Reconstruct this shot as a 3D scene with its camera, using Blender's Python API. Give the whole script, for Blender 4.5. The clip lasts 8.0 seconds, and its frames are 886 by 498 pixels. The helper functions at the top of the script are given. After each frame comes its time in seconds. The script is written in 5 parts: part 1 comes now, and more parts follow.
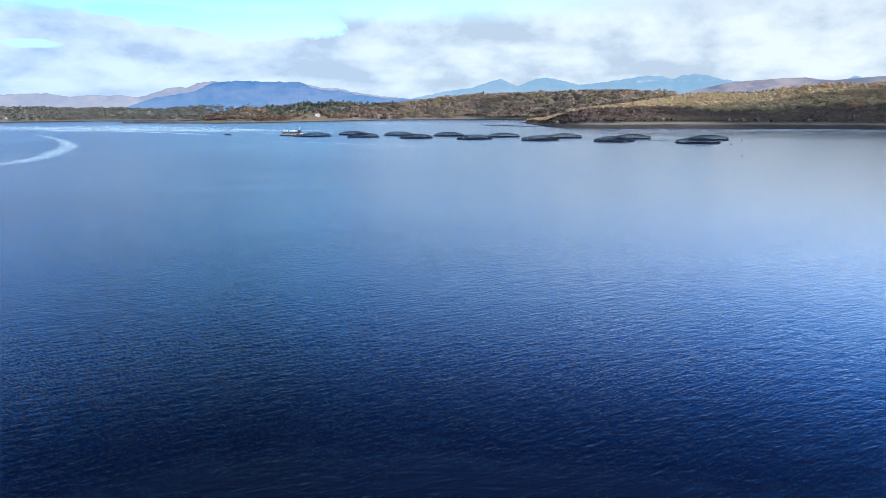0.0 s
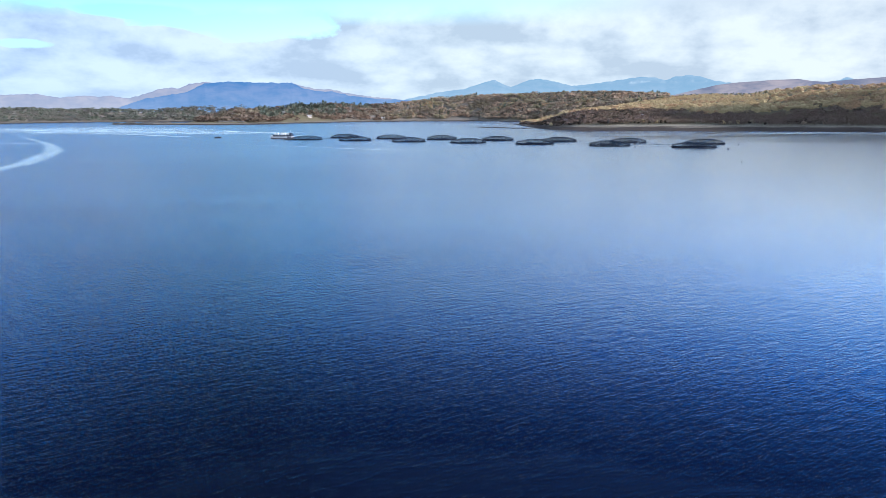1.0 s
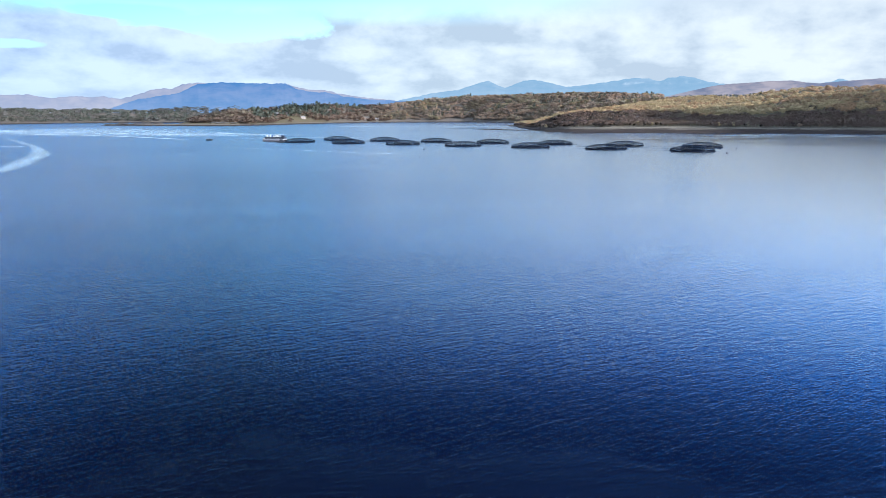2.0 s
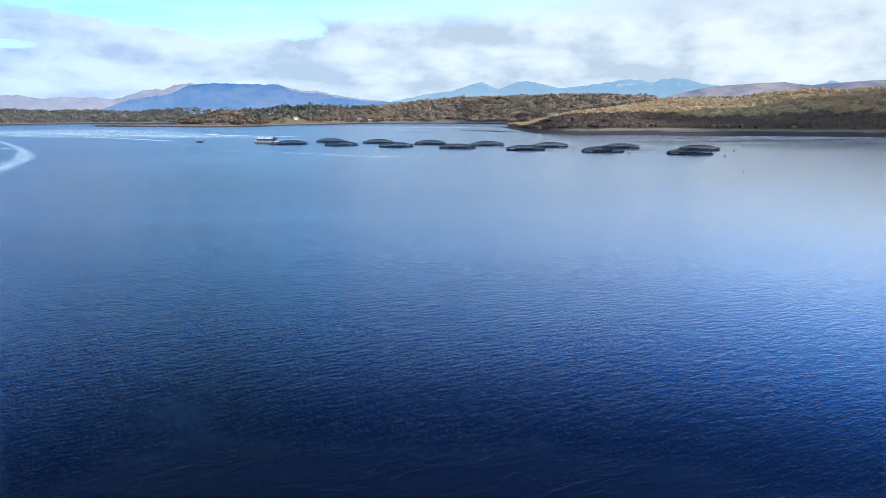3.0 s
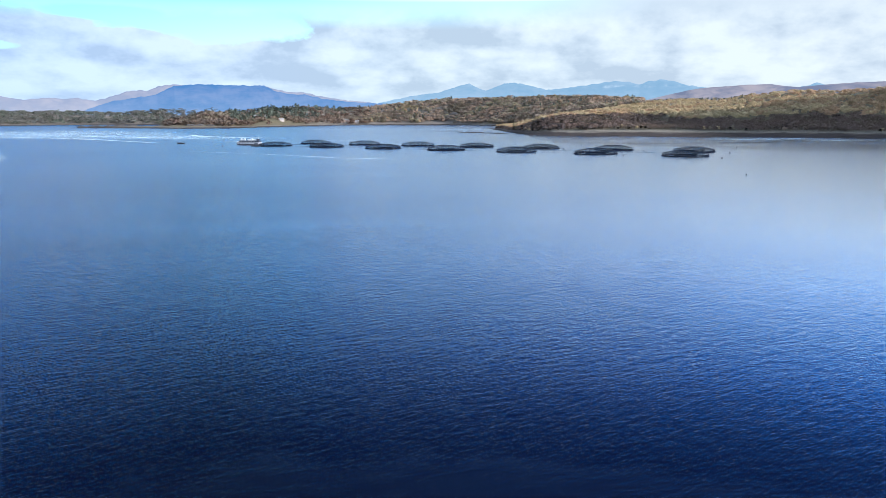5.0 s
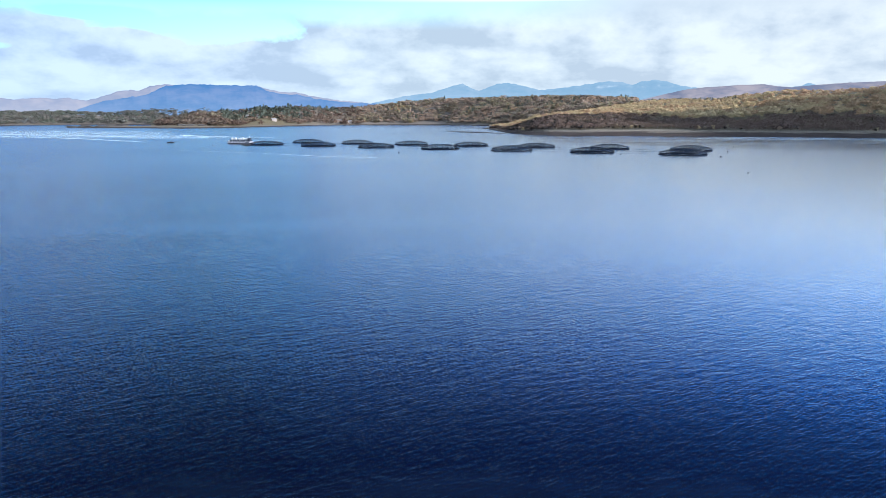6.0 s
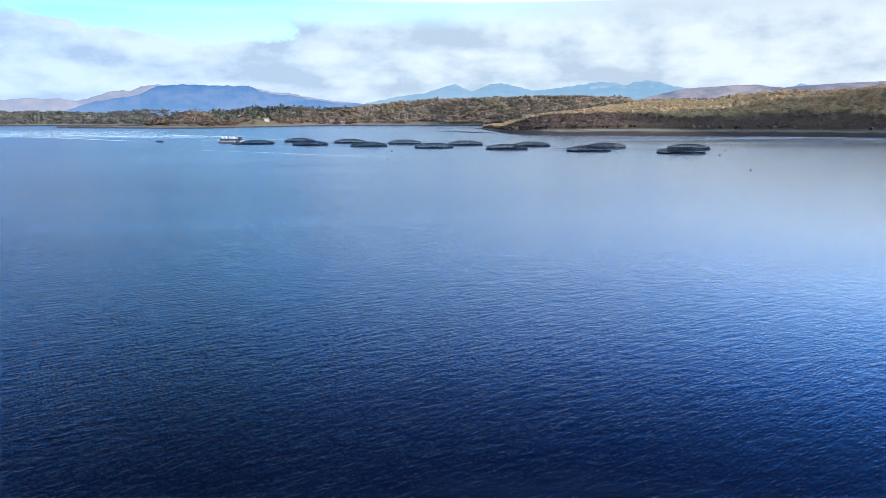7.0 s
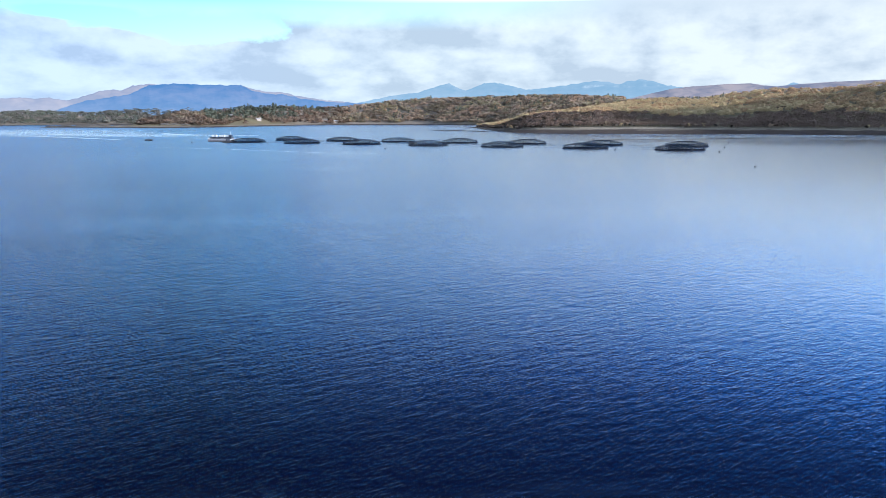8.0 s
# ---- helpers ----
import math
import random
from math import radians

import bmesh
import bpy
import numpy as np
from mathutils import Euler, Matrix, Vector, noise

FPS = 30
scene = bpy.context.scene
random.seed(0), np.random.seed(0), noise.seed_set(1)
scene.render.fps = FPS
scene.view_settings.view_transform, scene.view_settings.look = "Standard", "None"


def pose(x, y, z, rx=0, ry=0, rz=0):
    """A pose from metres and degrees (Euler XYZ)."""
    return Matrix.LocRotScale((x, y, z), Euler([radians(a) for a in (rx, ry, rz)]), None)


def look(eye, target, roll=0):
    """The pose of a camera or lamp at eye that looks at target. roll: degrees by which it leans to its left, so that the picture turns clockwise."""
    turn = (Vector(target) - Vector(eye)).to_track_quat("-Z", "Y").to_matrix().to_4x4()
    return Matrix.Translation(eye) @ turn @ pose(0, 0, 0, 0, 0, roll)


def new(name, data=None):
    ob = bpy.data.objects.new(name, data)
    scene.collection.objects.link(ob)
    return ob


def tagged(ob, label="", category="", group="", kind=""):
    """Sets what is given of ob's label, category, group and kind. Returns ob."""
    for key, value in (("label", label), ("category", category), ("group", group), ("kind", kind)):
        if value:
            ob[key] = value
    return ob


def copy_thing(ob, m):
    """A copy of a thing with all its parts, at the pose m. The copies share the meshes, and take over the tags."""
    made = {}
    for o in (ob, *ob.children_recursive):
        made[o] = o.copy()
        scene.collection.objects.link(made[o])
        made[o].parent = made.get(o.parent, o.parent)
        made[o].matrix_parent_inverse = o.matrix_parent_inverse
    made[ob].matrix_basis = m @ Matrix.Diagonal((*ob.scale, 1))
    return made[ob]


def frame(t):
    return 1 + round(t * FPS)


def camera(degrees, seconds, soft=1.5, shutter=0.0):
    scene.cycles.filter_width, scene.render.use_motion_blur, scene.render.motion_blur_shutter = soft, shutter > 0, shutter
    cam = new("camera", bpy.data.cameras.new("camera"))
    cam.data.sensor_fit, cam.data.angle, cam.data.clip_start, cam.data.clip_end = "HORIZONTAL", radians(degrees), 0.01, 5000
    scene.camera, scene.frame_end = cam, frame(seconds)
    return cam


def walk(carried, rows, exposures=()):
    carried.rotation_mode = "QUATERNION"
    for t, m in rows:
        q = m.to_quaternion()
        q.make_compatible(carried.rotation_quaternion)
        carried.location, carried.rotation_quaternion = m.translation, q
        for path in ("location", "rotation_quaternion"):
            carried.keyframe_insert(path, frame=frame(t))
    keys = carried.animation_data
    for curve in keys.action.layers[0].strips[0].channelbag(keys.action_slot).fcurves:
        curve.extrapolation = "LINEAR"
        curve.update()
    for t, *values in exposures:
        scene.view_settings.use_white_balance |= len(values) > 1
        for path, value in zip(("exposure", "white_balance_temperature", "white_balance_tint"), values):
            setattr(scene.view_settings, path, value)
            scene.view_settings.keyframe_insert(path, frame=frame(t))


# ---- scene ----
cam = camera(64.13, 8.0, soft=0.75)
# seconds, place, heading (clockwise from +y), tilt, lean
FLIGHT = (
    (0, (0.00, 0.00, 20.88), -0.760, -10.715, 0.242),
    (0.5, (-0.14, 4.64, 22.06), -0.459, -10.667, 0.226),
    (1, (-0.24, 9.20, 23.13), -0.197, -10.662, 0.215),
    (1.5, (-0.38, 13.70, 24.11), 0.035, -10.643, 0.200),
    (3, (-1.19, 26.65, 25.70), 0.831, -10.531, 0.105),
    (3.5, (-1.45, 31.00, 25.77), 1.102, -10.481, 0.090),
    (4, (-1.66, 35.34, 25.70), 1.372, -10.450, 0.079),
    (4.5, (-1.84, 39.65, 25.49), 1.622, -10.421, 0.071),
    (6, (-2.33, 52.38, 23.51), 2.427, -10.370, 0.039),
    (6.5, (-2.41, 56.93, 22.53), 2.705, -10.336, 0.037),
    (7, (-2.48, 61.57, 21.55), 2.970, -10.306, 0.043),
    (7.5, (-2.60, 66.38, 20.58), 3.244, -10.309, 0.057),
    (8, (-2.81, 71.33, 19.63), 3.507, -10.336, 0.099),
)


def flown(place, heading, tilt, lean):
    a, b = radians(heading), radians(tilt)
    way = Vector((math.sin(a) * math.cos(b), math.cos(a) * math.cos(b), math.sin(b)))
    return look(place, Vector(place) + way * 100, -lean)


walk(cam, [(t, flown(p, a, b, c)) for t, p, a, b, c in FLIGHT], exposures=((0.0, 1.0, 5550, 10), (8.0, 1.0, 5550, 10)))

# ---- world, sun ----
SUN_AZ, SUN_EL = 115.0, 20.0          # clockwise from +y, above the horizon


def link(tree, a, b):
    tree.links.new(a, b)


def world_sky():
    w = bpy.data.worlds.new("sky")
    scene.world = w
    w.use_nodes = True
    t = w.node_tree
    t.nodes.clear()
    n = t.nodes.new
    out, bg = n("ShaderNodeOutputWorld"), n("ShaderNodeBackground")
    sky = n("ShaderNodeTexSky")
    sky.sky_type, sky.sun_disc = "NISHITA", False
    sky.sun_elevation, sky.sun_rotation = radians(SUN_EL), radians(SUN_AZ)
    sky.air_density, sky.dust_density, sky.ozone_density = 1.0, 0.4, 2.5
    tc, sep = n("ShaderNodeTexCoord"), n("ShaderNodeSeparateXYZ")
    link(t, tc.outputs["Generated"], sep.inputs[0])

    def m(op, a, b=None, c=None, clamp=False):
        k = n("ShaderNodeMath")
        k.operation, k.use_clamp = op, clamp
        for i, v in enumerate((a, b, c)):
            if v is None:
                continue
            if isinstance(v, (int, float)):
                k.inputs[i].default_value = v
            else:
                link(t, v, k.inputs[i])
        return k.outputs[0]

    def ramp(value, stops):
        r = n("ShaderNodeValToRGB")
        while len(r.color_ramp.elements) < len(stops):
            r.color_ramp.elements.new(0.5)
        for e, (at, v) in zip(r.color_ramp.elements, stops):
            e.position = at
            e.color = (*v, 1) if isinstance(v, tuple) else (v, v, v, 1)
        link(t, value, r.inputs[0])
        return r.outputs[0]

    X, Y, Z = sep.outputs
    up = m("MAXIMUM", Z, 0.0)
    az = m("ARCTAN2", X, Y)

    # places on the vault: heading, and height drawn out towards the horizon as a flat cloud layer is
    flat = n("ShaderNodeCombineXYZ")
    link(t, az, flat.inputs[0])
    link(t, m("LOGARITHM", m("ADD", up, 0.10), math.e), flat.inputs[1])

    def cloud_noise(scale, detail, rough, offset, warp=0.0):
        mp = n("ShaderNodeMapping")
        mp.inputs["Location"].default_value = offset
        mp.inputs["Scale"].default_value = scale
        link(t, flat.outputs[0], mp.inputs["Vector"])
        k = n("ShaderNodeTexNoise")
        k.inputs["Scale"].default_value, k.inputs["Detail"].default_value = 1.0, detail
        k.inputs["Roughness"].default_value, k.inputs["Distortion"].default_value = rough, warp
        link(t, mp.outputs[0], k.inputs["Vector"])
        return k.outputs["Fac"]

    def blob(a0, wa, e0, we):
        """1 in the middle of a soft oval of the sky, 0 outside."""
        p = m("DIVIDE", m("SUBTRACT", az, a0), wa)
        q = m("DIVIDE", m("SUBTRACT", up, e0), we)
        return m("SUBTRACT", 1.0, m("ADD", m("MULTIPLY", p, p), m("MULTIPLY", q, q)), clamp=True)

    calm = m("SUBTRACT", 1.0, m("MULTIPLY_ADD", up, 31.0, -3.66, clamp=True))

    def summed(base, blobs):
        """base with the ovals added, fading out high up."""
        extra = 0.0
        for a0, wa, e0, we, k in blobs:
            extra = m("ADD", extra, m("MULTIPLY", blob(a0, wa, e0, we), k))
        return m("ADD", base, m("MULTIPLY", extra, calm))

    # cover: broken layer cloud with a clear lane towards the west, open blue above it
    big = cloud_noise((9.0, 3.2, 1), 10, 0.58, (3.1, 1.7, 0.6), 0.0)
    bank = m("SUBTRACT", 0.92, m("MULTIPLY", m("POWER", m("DIVIDE", up, 0.16), 2.0), 0.14))
    cover = m("ADD", bank, m("MULTIPLY", m("SUBTRACT", big, 0.5), m("MULTIPLY", calm, 1.25)))
    cover = summed(cover, ((-0.285, 0.19, 0.128, 0.050, -0.80), (-0.45, 0.13, 0.132, 0.014, -0.55), (-0.53, 0.05, 0.086, 0.009, -0.55),
                           (-0.20, 0.12, 0.160, 0.030, -0.30), (-0.375, 0.075, 0.090, 0.024, 0.45), (-0.52, 0.16, 0.112, 0.020, 0.35)))
    # unseen bright cloud added overhead and behind, to fill the shaded land
    aloft = m("ADD", m("MULTIPLY_ADD", up, 6.0, -4.3, clamp=True), m("MULTIPLY_ADD", Y, -3.0, -0.3, clamp=True), clamp=True)
    # above the edge of sight the cloud thins out smoothly towards the west and the zenith
    east = m("MULTIPLY_ADD", az, 1.35, 0.54, clamp=True)
    east = m("MULTIPLY", m("MULTIPLY", east, east), m("MULTIPLY_ADD", east, -2.0, 3.0))
    soft = m("MULTIPLY", east, m("MULTIPLY_ADD", up, -14.0, 3.3, clamp=True))
    soft = m("MAXIMUM", soft, aloft)
    mask = m("ADD", m("MULTIPLY", ramp(cover, ((0.40, 0.0), (0.55, 1.0))), calm), m("MULTIPLY", soft, m("SUBTRACT", 1.0, calm)))
    # lit tops and grey undersides
    body = cloud_noise((10.0, 3.6, 1), 10, 0.56, (7.3, 4.1, 2.2), 0.0)
    body = m("ADD", 0.5, m("MULTIPLY", m("SUBTRACT", body, 0.5), m("MULTIPLY_ADD", calm, 1.25, 0.2)))
    body = summed(body, ((-0.375, 0.07, 0.080, 0.016, -0.16), (-0.315, 0.06, 0.089, 0.020, 0.22), (-0.10, 0.07, 0.083, 0.013, 0.12),
                         (0.103, 0.035, 0.089, 0.009, 0.14), (0.36, 0.12, 0.070, 0.016, 0.10), (0.50, 0.20, 0.118, 0.032, 0.08),
                         (0.16, 0.24, 0.068, 0.018, -0.06), (-0.50, 0.09, 0.100, 0.012, -0.10), (-0.12, 0.30, 0.128, 0.016, -0.05)))
    shade = ramp(body, ((0.34, (4.0, 4.5, 5.2)), (0.46, (4.9, 5.35, 5.9)), (0.56, (5.6, 5.95, 6.25)), (0.68, (6.2, 6.5, 6.6))))
    # paler air low down
    haze = n("ShaderNodeMix")
    haze.data_type = "RGBA"
    haze.inputs[7].default_value = (5.1, 5.55, 6.0, 1)
    link(t, m("MULTIPLY_ADD", up, -14.0, 0.62, clamp=True), haze.inputs[0])
    link(t, shade, haze.inputs[6])
    shade = haze.outputs[2]
    # bright band added above the edge of sight, stronger sunward, to lighten water
    glow = m("MULTIPLY", m("MULTIPLY", m("MULTIPLY_ADD", up, 30.0, -4.6, clamp=True), m("MULTIPLY_ADD", up, -22.0, 4.6, clamp=True)), m("MULTIPLY_ADD", az, 0.4, 0.76, clamp=True))
    glow = m("MULTIPLY", glow, m("SUBTRACT", 1.0, aloft))
    warmth = ramp(m("MULTIPLY_ADD", az, 0.5, 0.5), ((0.22, (0.88, 0.98, 1.07)), (0.50, (1.03, 1.04, 0.96)), (0.76, (1.07, 1.04, 0.94))))
    lit = n("ShaderNodeVectorMath")
    lit.operation = "SCALE"
    link(t, shade, lit.inputs[0])
    link(t, m("ADD", m("MULTIPLY_ADD", glow, 8.2, 1.0), m("MULTIPLY", aloft, 1.6)), lit.inputs["Scale"])
    shade = lit.outputs[0]
    blend = n("ShaderNodeMix")
    blend.data_type = "RGBA"
    link(t, mask, blend.inputs[0])
    tint = ramp(up, ((0.0, (1.3, 1.45, 1.6)), (0.10, (2.0, 1.95, 1.7)), (0.15, (1.95, 2.85, 3.15)), (0.20, (1.0, 2.75, 5.1)), (0.25, (0.40, 1.0, 2.4)), (0.30, (0.22, 0.56, 1.5)),
                     (0.42, (0.062, 0.100, 0.29)), (0.60, (0.045, 0.062, 0.175)), (1.0, (0.15, 0.22, 0.4))))
    deep = n("ShaderNodeMix")
    deep.data_type, deep.blend_type = "RGBA", "MULTIPLY"
    deep.inputs[0].default_value = 1.0
    link(t, sky.outputs[0], deep.inputs[6])
    link(t, tint, deep.inputs[7])
    flank = n("ShaderNodeVectorMath")
    flank.operation = "SCALE"
    link(t, deep.outputs[2], flank.inputs[0])
    high = m("MINIMUM", m("MAXIMUM", m("MULTIPLY_ADD", az, 3.0, 0.95), 0.08), 2.4)
    low = m("MINIMUM", m("MAXIMUM", m("MULTIPLY_ADD", az, 1.0, 1.06), 0.62), 1.5)
    lift = m("MULTIPLY_ADD", up, 8.0, -1.16, clamp=True)
    link(t, m("ADD", m("MULTIPLY", high, lift), m("MULTIPLY", low, m("SUBTRACT", 1.0, lift))), flank.inputs["Scale"])
    # a deeper blue high in the west
    azure, bluer = ramp(m("MULTIPLY_ADD", az, 0.5, 0.5), ((0.22, (0.42, 0.96, 1.2)), (0.50, (0.82, 1.0, 0.98)), (0.76, (0.92, 1.0, 0.88)))), n("ShaderNodeMix")
    bluer.data_type, bluer.blend_type = "RGBA", "MULTIPLY"
    link(t, m("MULTIPLY_ADD", up, 20.0, -2.8, clamp=True), bluer.inputs[0])
    link(t, flank.outputs[0], bluer.inputs[6])
    link(t, azure, bluer.inputs[7])
    link(t, bluer.outputs[2], blend.inputs[6])
    link(t, shade, blend.inputs[7])
    toned = n("ShaderNodeVectorMath")
    toned.operation = "MULTIPLY"
    link(t, blend.outputs[2], toned.inputs[0])
    link(t, warmth, toned.inputs[1])
    link(t, toned.outputs[0], bg.inputs[0])
    bg.inputs[1].default_value = 0.072
    link(t, bg.outputs[0], out.inputs[0])


world_sky()
sun = new("sun", bpy.data.lights.new("sun", "SUN"))
sun.data.energy, sun.data.angle, sun.data.color = 6.4, radians(2.0), (1.0, 0.88, 0.72)
_a, _e = radians(SUN_AZ), radians(SUN_EL)
sun.matrix_world = look((math.sin(_a) * math.cos(_e) * 900, math.cos(_a) * math.cos(_e) * 900, math.sin(_e) * 900), (0, 0, 0))


# ---- materials ----
def material(name):
    mat = bpy.data.materials.new(name)
    mat.use_nodes = True
    return mat, mat.node_tree, mat.node_tree.nodes["Principled BSDF"]


def coords(t, scale=(1, 1, 1), turn=0.0, world=True):
    """Places in metres, first turned about z, then scaled axis by axis."""
    vec = t.nodes.new("ShaderNodeNewGeometry").outputs["Position"] if world else t.nodes.new("ShaderNodeTexCoord").outputs["Object"]
    for rot, size in (((0, 0, radians(-turn)), (1, 1, 1)), ((0, 0, 0), scale)):
        mp = t.nodes.new("ShaderNodeMapping")
        mp.inputs["Rotation"].default_value, mp.inputs["Scale"].default_value = rot, size
        t.links.new(vec, mp.inputs["Vector"])
        vec = mp.outputs[0]
    return vec


def noisy(t, vec, scale, detail=4.0, rough=0.55, warp=0.0):
    k = t.nodes.new("ShaderNodeTexNoise")
    k.inputs["Scale"].default_value, k.inputs["Detail"].default_value = scale, detail
    k.inputs["Roughness"].default_value, k.inputs["Distortion"].default_value = rough, warp
    t.links.new(vec, k.inputs["Vector"])
    return k.outputs["Fac"]


def ramped(t, value, stops):
    r = t.nodes.new("ShaderNodeValToRGB")
    while len(r.color_ramp.elements) < len(stops):
        r.color_ramp.elements.new(0.5)
    for e, (at, v) in zip(r.color_ramp.elements, stops):
        e.position = at
        e.color = (*v, 1) if isinstance(v, tuple) else (v, v, v, 1)
    t.links.new(value, r.inputs[0])
    return r.outputs[0]


def mixed(t, fac, a, b, how="MIX"):
    k = t.nodes.new("ShaderNodeMix")
    k.data_type, k.blend_type = "RGBA", how
    for sock, v in ((k.inputs[0], fac), (k.inputs[6], a), (k.inputs[7], b)):
        if isinstance(v, (int, float)):
            sock.default_value = v
        elif isinstance(v, tuple):
            sock.default_value = (*v, 1)
        else:
            t.links.new(v, sock)
    return k.outputs[2]


def calc(t, op, a, b, clamp=False):
    k = t.nodes.new("ShaderNodeMath")
    k.operation, k.use_clamp = op, clamp
    for i, v in enumerate((a, b)):
        if isinstance(v, (int, float)):
            k.inputs[i].default_value = v
        else:
            t.links.new(v, k.inputs[i])
    return k.outputs[0]


def bumped(t, bsdf, height, strength, distance):
    b = t.nodes.new("ShaderNodeBump")
    b.inputs["Distance"].default_value = distance
    if isinstance(strength, float):
        b.inputs["Strength"].default_value = strength
    else:
        t.links.new(strength, b.inputs["Strength"])
    t.links.new(height, b.inputs["Height"])
    t.links.new(b.outputs[0], bsdf.inputs["Normal"])


def plain(name, colour, rough=0.6, metal=0.0, grain=0.25, size=2.0):
    """Paint, plastic, metal: one colour with a mottled grain and slight wear."""
    mat, t, b = material(name)
    vec = coords(t, world=False)
    k = noisy(t, vec, size, 6)
    dark = tuple(c * (1 - grain) for c in colour)
    lite = tuple(min(1.0, c * (1 + grain)) for c in colour)
    t.links.new(ramped(t, k, ((0.3, dark), (0.7, lite))), b.inputs["Base Color"])
    t.links.new(ramped(t, noisy(t, vec, size * 3, 3), ((0.3, rough * 0.8), (0.7, min(1.0, rough * 1.2)))), b.inputs["Roughness"])
    b.inputs["Metallic"].default_value = metal
    return mat


def water_material():
    mat, t, b = material("sea_water")
    b.inputs["Base Color"].default_value = (0.0016, 0.0028, 0.009, 1)
    b.inputs["IOR"].default_value = 1.41
    b.inputs["Roughness"].default_value = 0.17
    # wavelets under a metre long whose crests run obliquely away, under broader gusts
    small = noisy(t, coords(t, (1.7, 5.4, 1), 38), 1.0, 4.0, 0.5, 0.45)
    chop = noisy(t, coords(t, (0.6, 1.7, 1), 32), 0.8, 2.0, 0.5, 0.3)
    swell = noisy(t, coords(t, (0.30, 0.40, 1), 24), 1.0, 3.0, 0.55, 0.4)
    gust = noisy(t, coords(t, (0.0035, 0.011, 1), 8), 1.0, 4.0, 0.6, 0.6)
    calm = ramped(t, gust, ((0.34, 0.66), (0.64, 1.06)))
    # glassy lanes between the catspaws, off the near shore
    vec = coords(t)
    sep = t.nodes.new("ShaderNodeSeparateXYZ")
    t.links.new(vec, sep.inputs[0])
    reach = t.nodes.new("ShaderNodeVectorMath")
    reach.operation = "LENGTH"
    t.links.new(vec, reach.inputs[0])
    band = ramped(t, calc(t, "DIVIDE", reach.outputs["Value"], 1200.0), ((0.50, 0.0), (0.68, 1.0)))
    side = calc(t, "MULTIPLY", calc(t, "ADD", calc(t, "DIVIDE", sep.outputs[0], sep.outputs[1]), 0.02), 4.0, True)
    lane = ramped(t, noisy(t, coords(t, (0.0045, 0.030, 1), -12), 1.0, 5.0, 0.6, 0.4), ((0.47, 0.0), (0.56, 1.0)))
    glass = calc(t, "MULTIPLY", calc(t, "MULTIPLY", band, side), lane)
    still = calc(t, "SUBTRACT", 1.0, calc(t, "MULTIPLY", glass, 0.62))
    # a little more wind farther out
    windy_band = ramped(t, calc(t, "DIVIDE", reach.outputs["Value"], 1200.0), ((0.06, 0.0), (0.26, 1.0)))
    windy_side = calc(t, "SUBTRACT", 0.8, calc(t, "DIVIDE", sep.outputs[0], sep.outputs[1]), True)
    far_out = ramped(t, calc(t, "DIVIDE", reach.outputs["Value"], 1200.0), ((0.16, 0.0), (0.5, 1.0)))
    windy = calc(t, "MULTIPLY", windy_band, windy_side)
    still = calc(t, "MULTIPLY", still, calc(t, "ADD", 1.0, calc(t, "MULTIPLY", windy, 0.35)))
    still = calc(t, "MULTIPLY", still, calc(t, "SUBTRACT", 1.0, calc(t, "MULTIPLY", calc(t, "MULTIPLY", far_out, calc(t, "SUBTRACT", 1.1, windy_side)), 0.8)))
    t.links.new(calc(t, "SUBTRACT", calc(t, "ADD", 0.145, calc(t, "MULTIPLY", calc(t, "MULTIPLY", far_out, windy_side), 0.06)), calc(t, "MULTIPLY", glass, 0.07)), b.inputs["Roughness"])
    h = calc(t, "ADD", calc(t, "MULTIPLY", small, 0.46), calc(t, "MULTIPLY", chop, calc(t, "ADD", 0.6, calc(t, "MULTIPLY", windy, 0.55))))
    h = calc(t, "ADD", h, calc(t, "MULTIPLY", swell, calc(t, "ADD", 0.18, calc(t, "MULTIPLY", windy, 1.8))))
    bumped(t, b, h, calc(t, "MULTIPLY", calm, still), 0.072)
    return mat


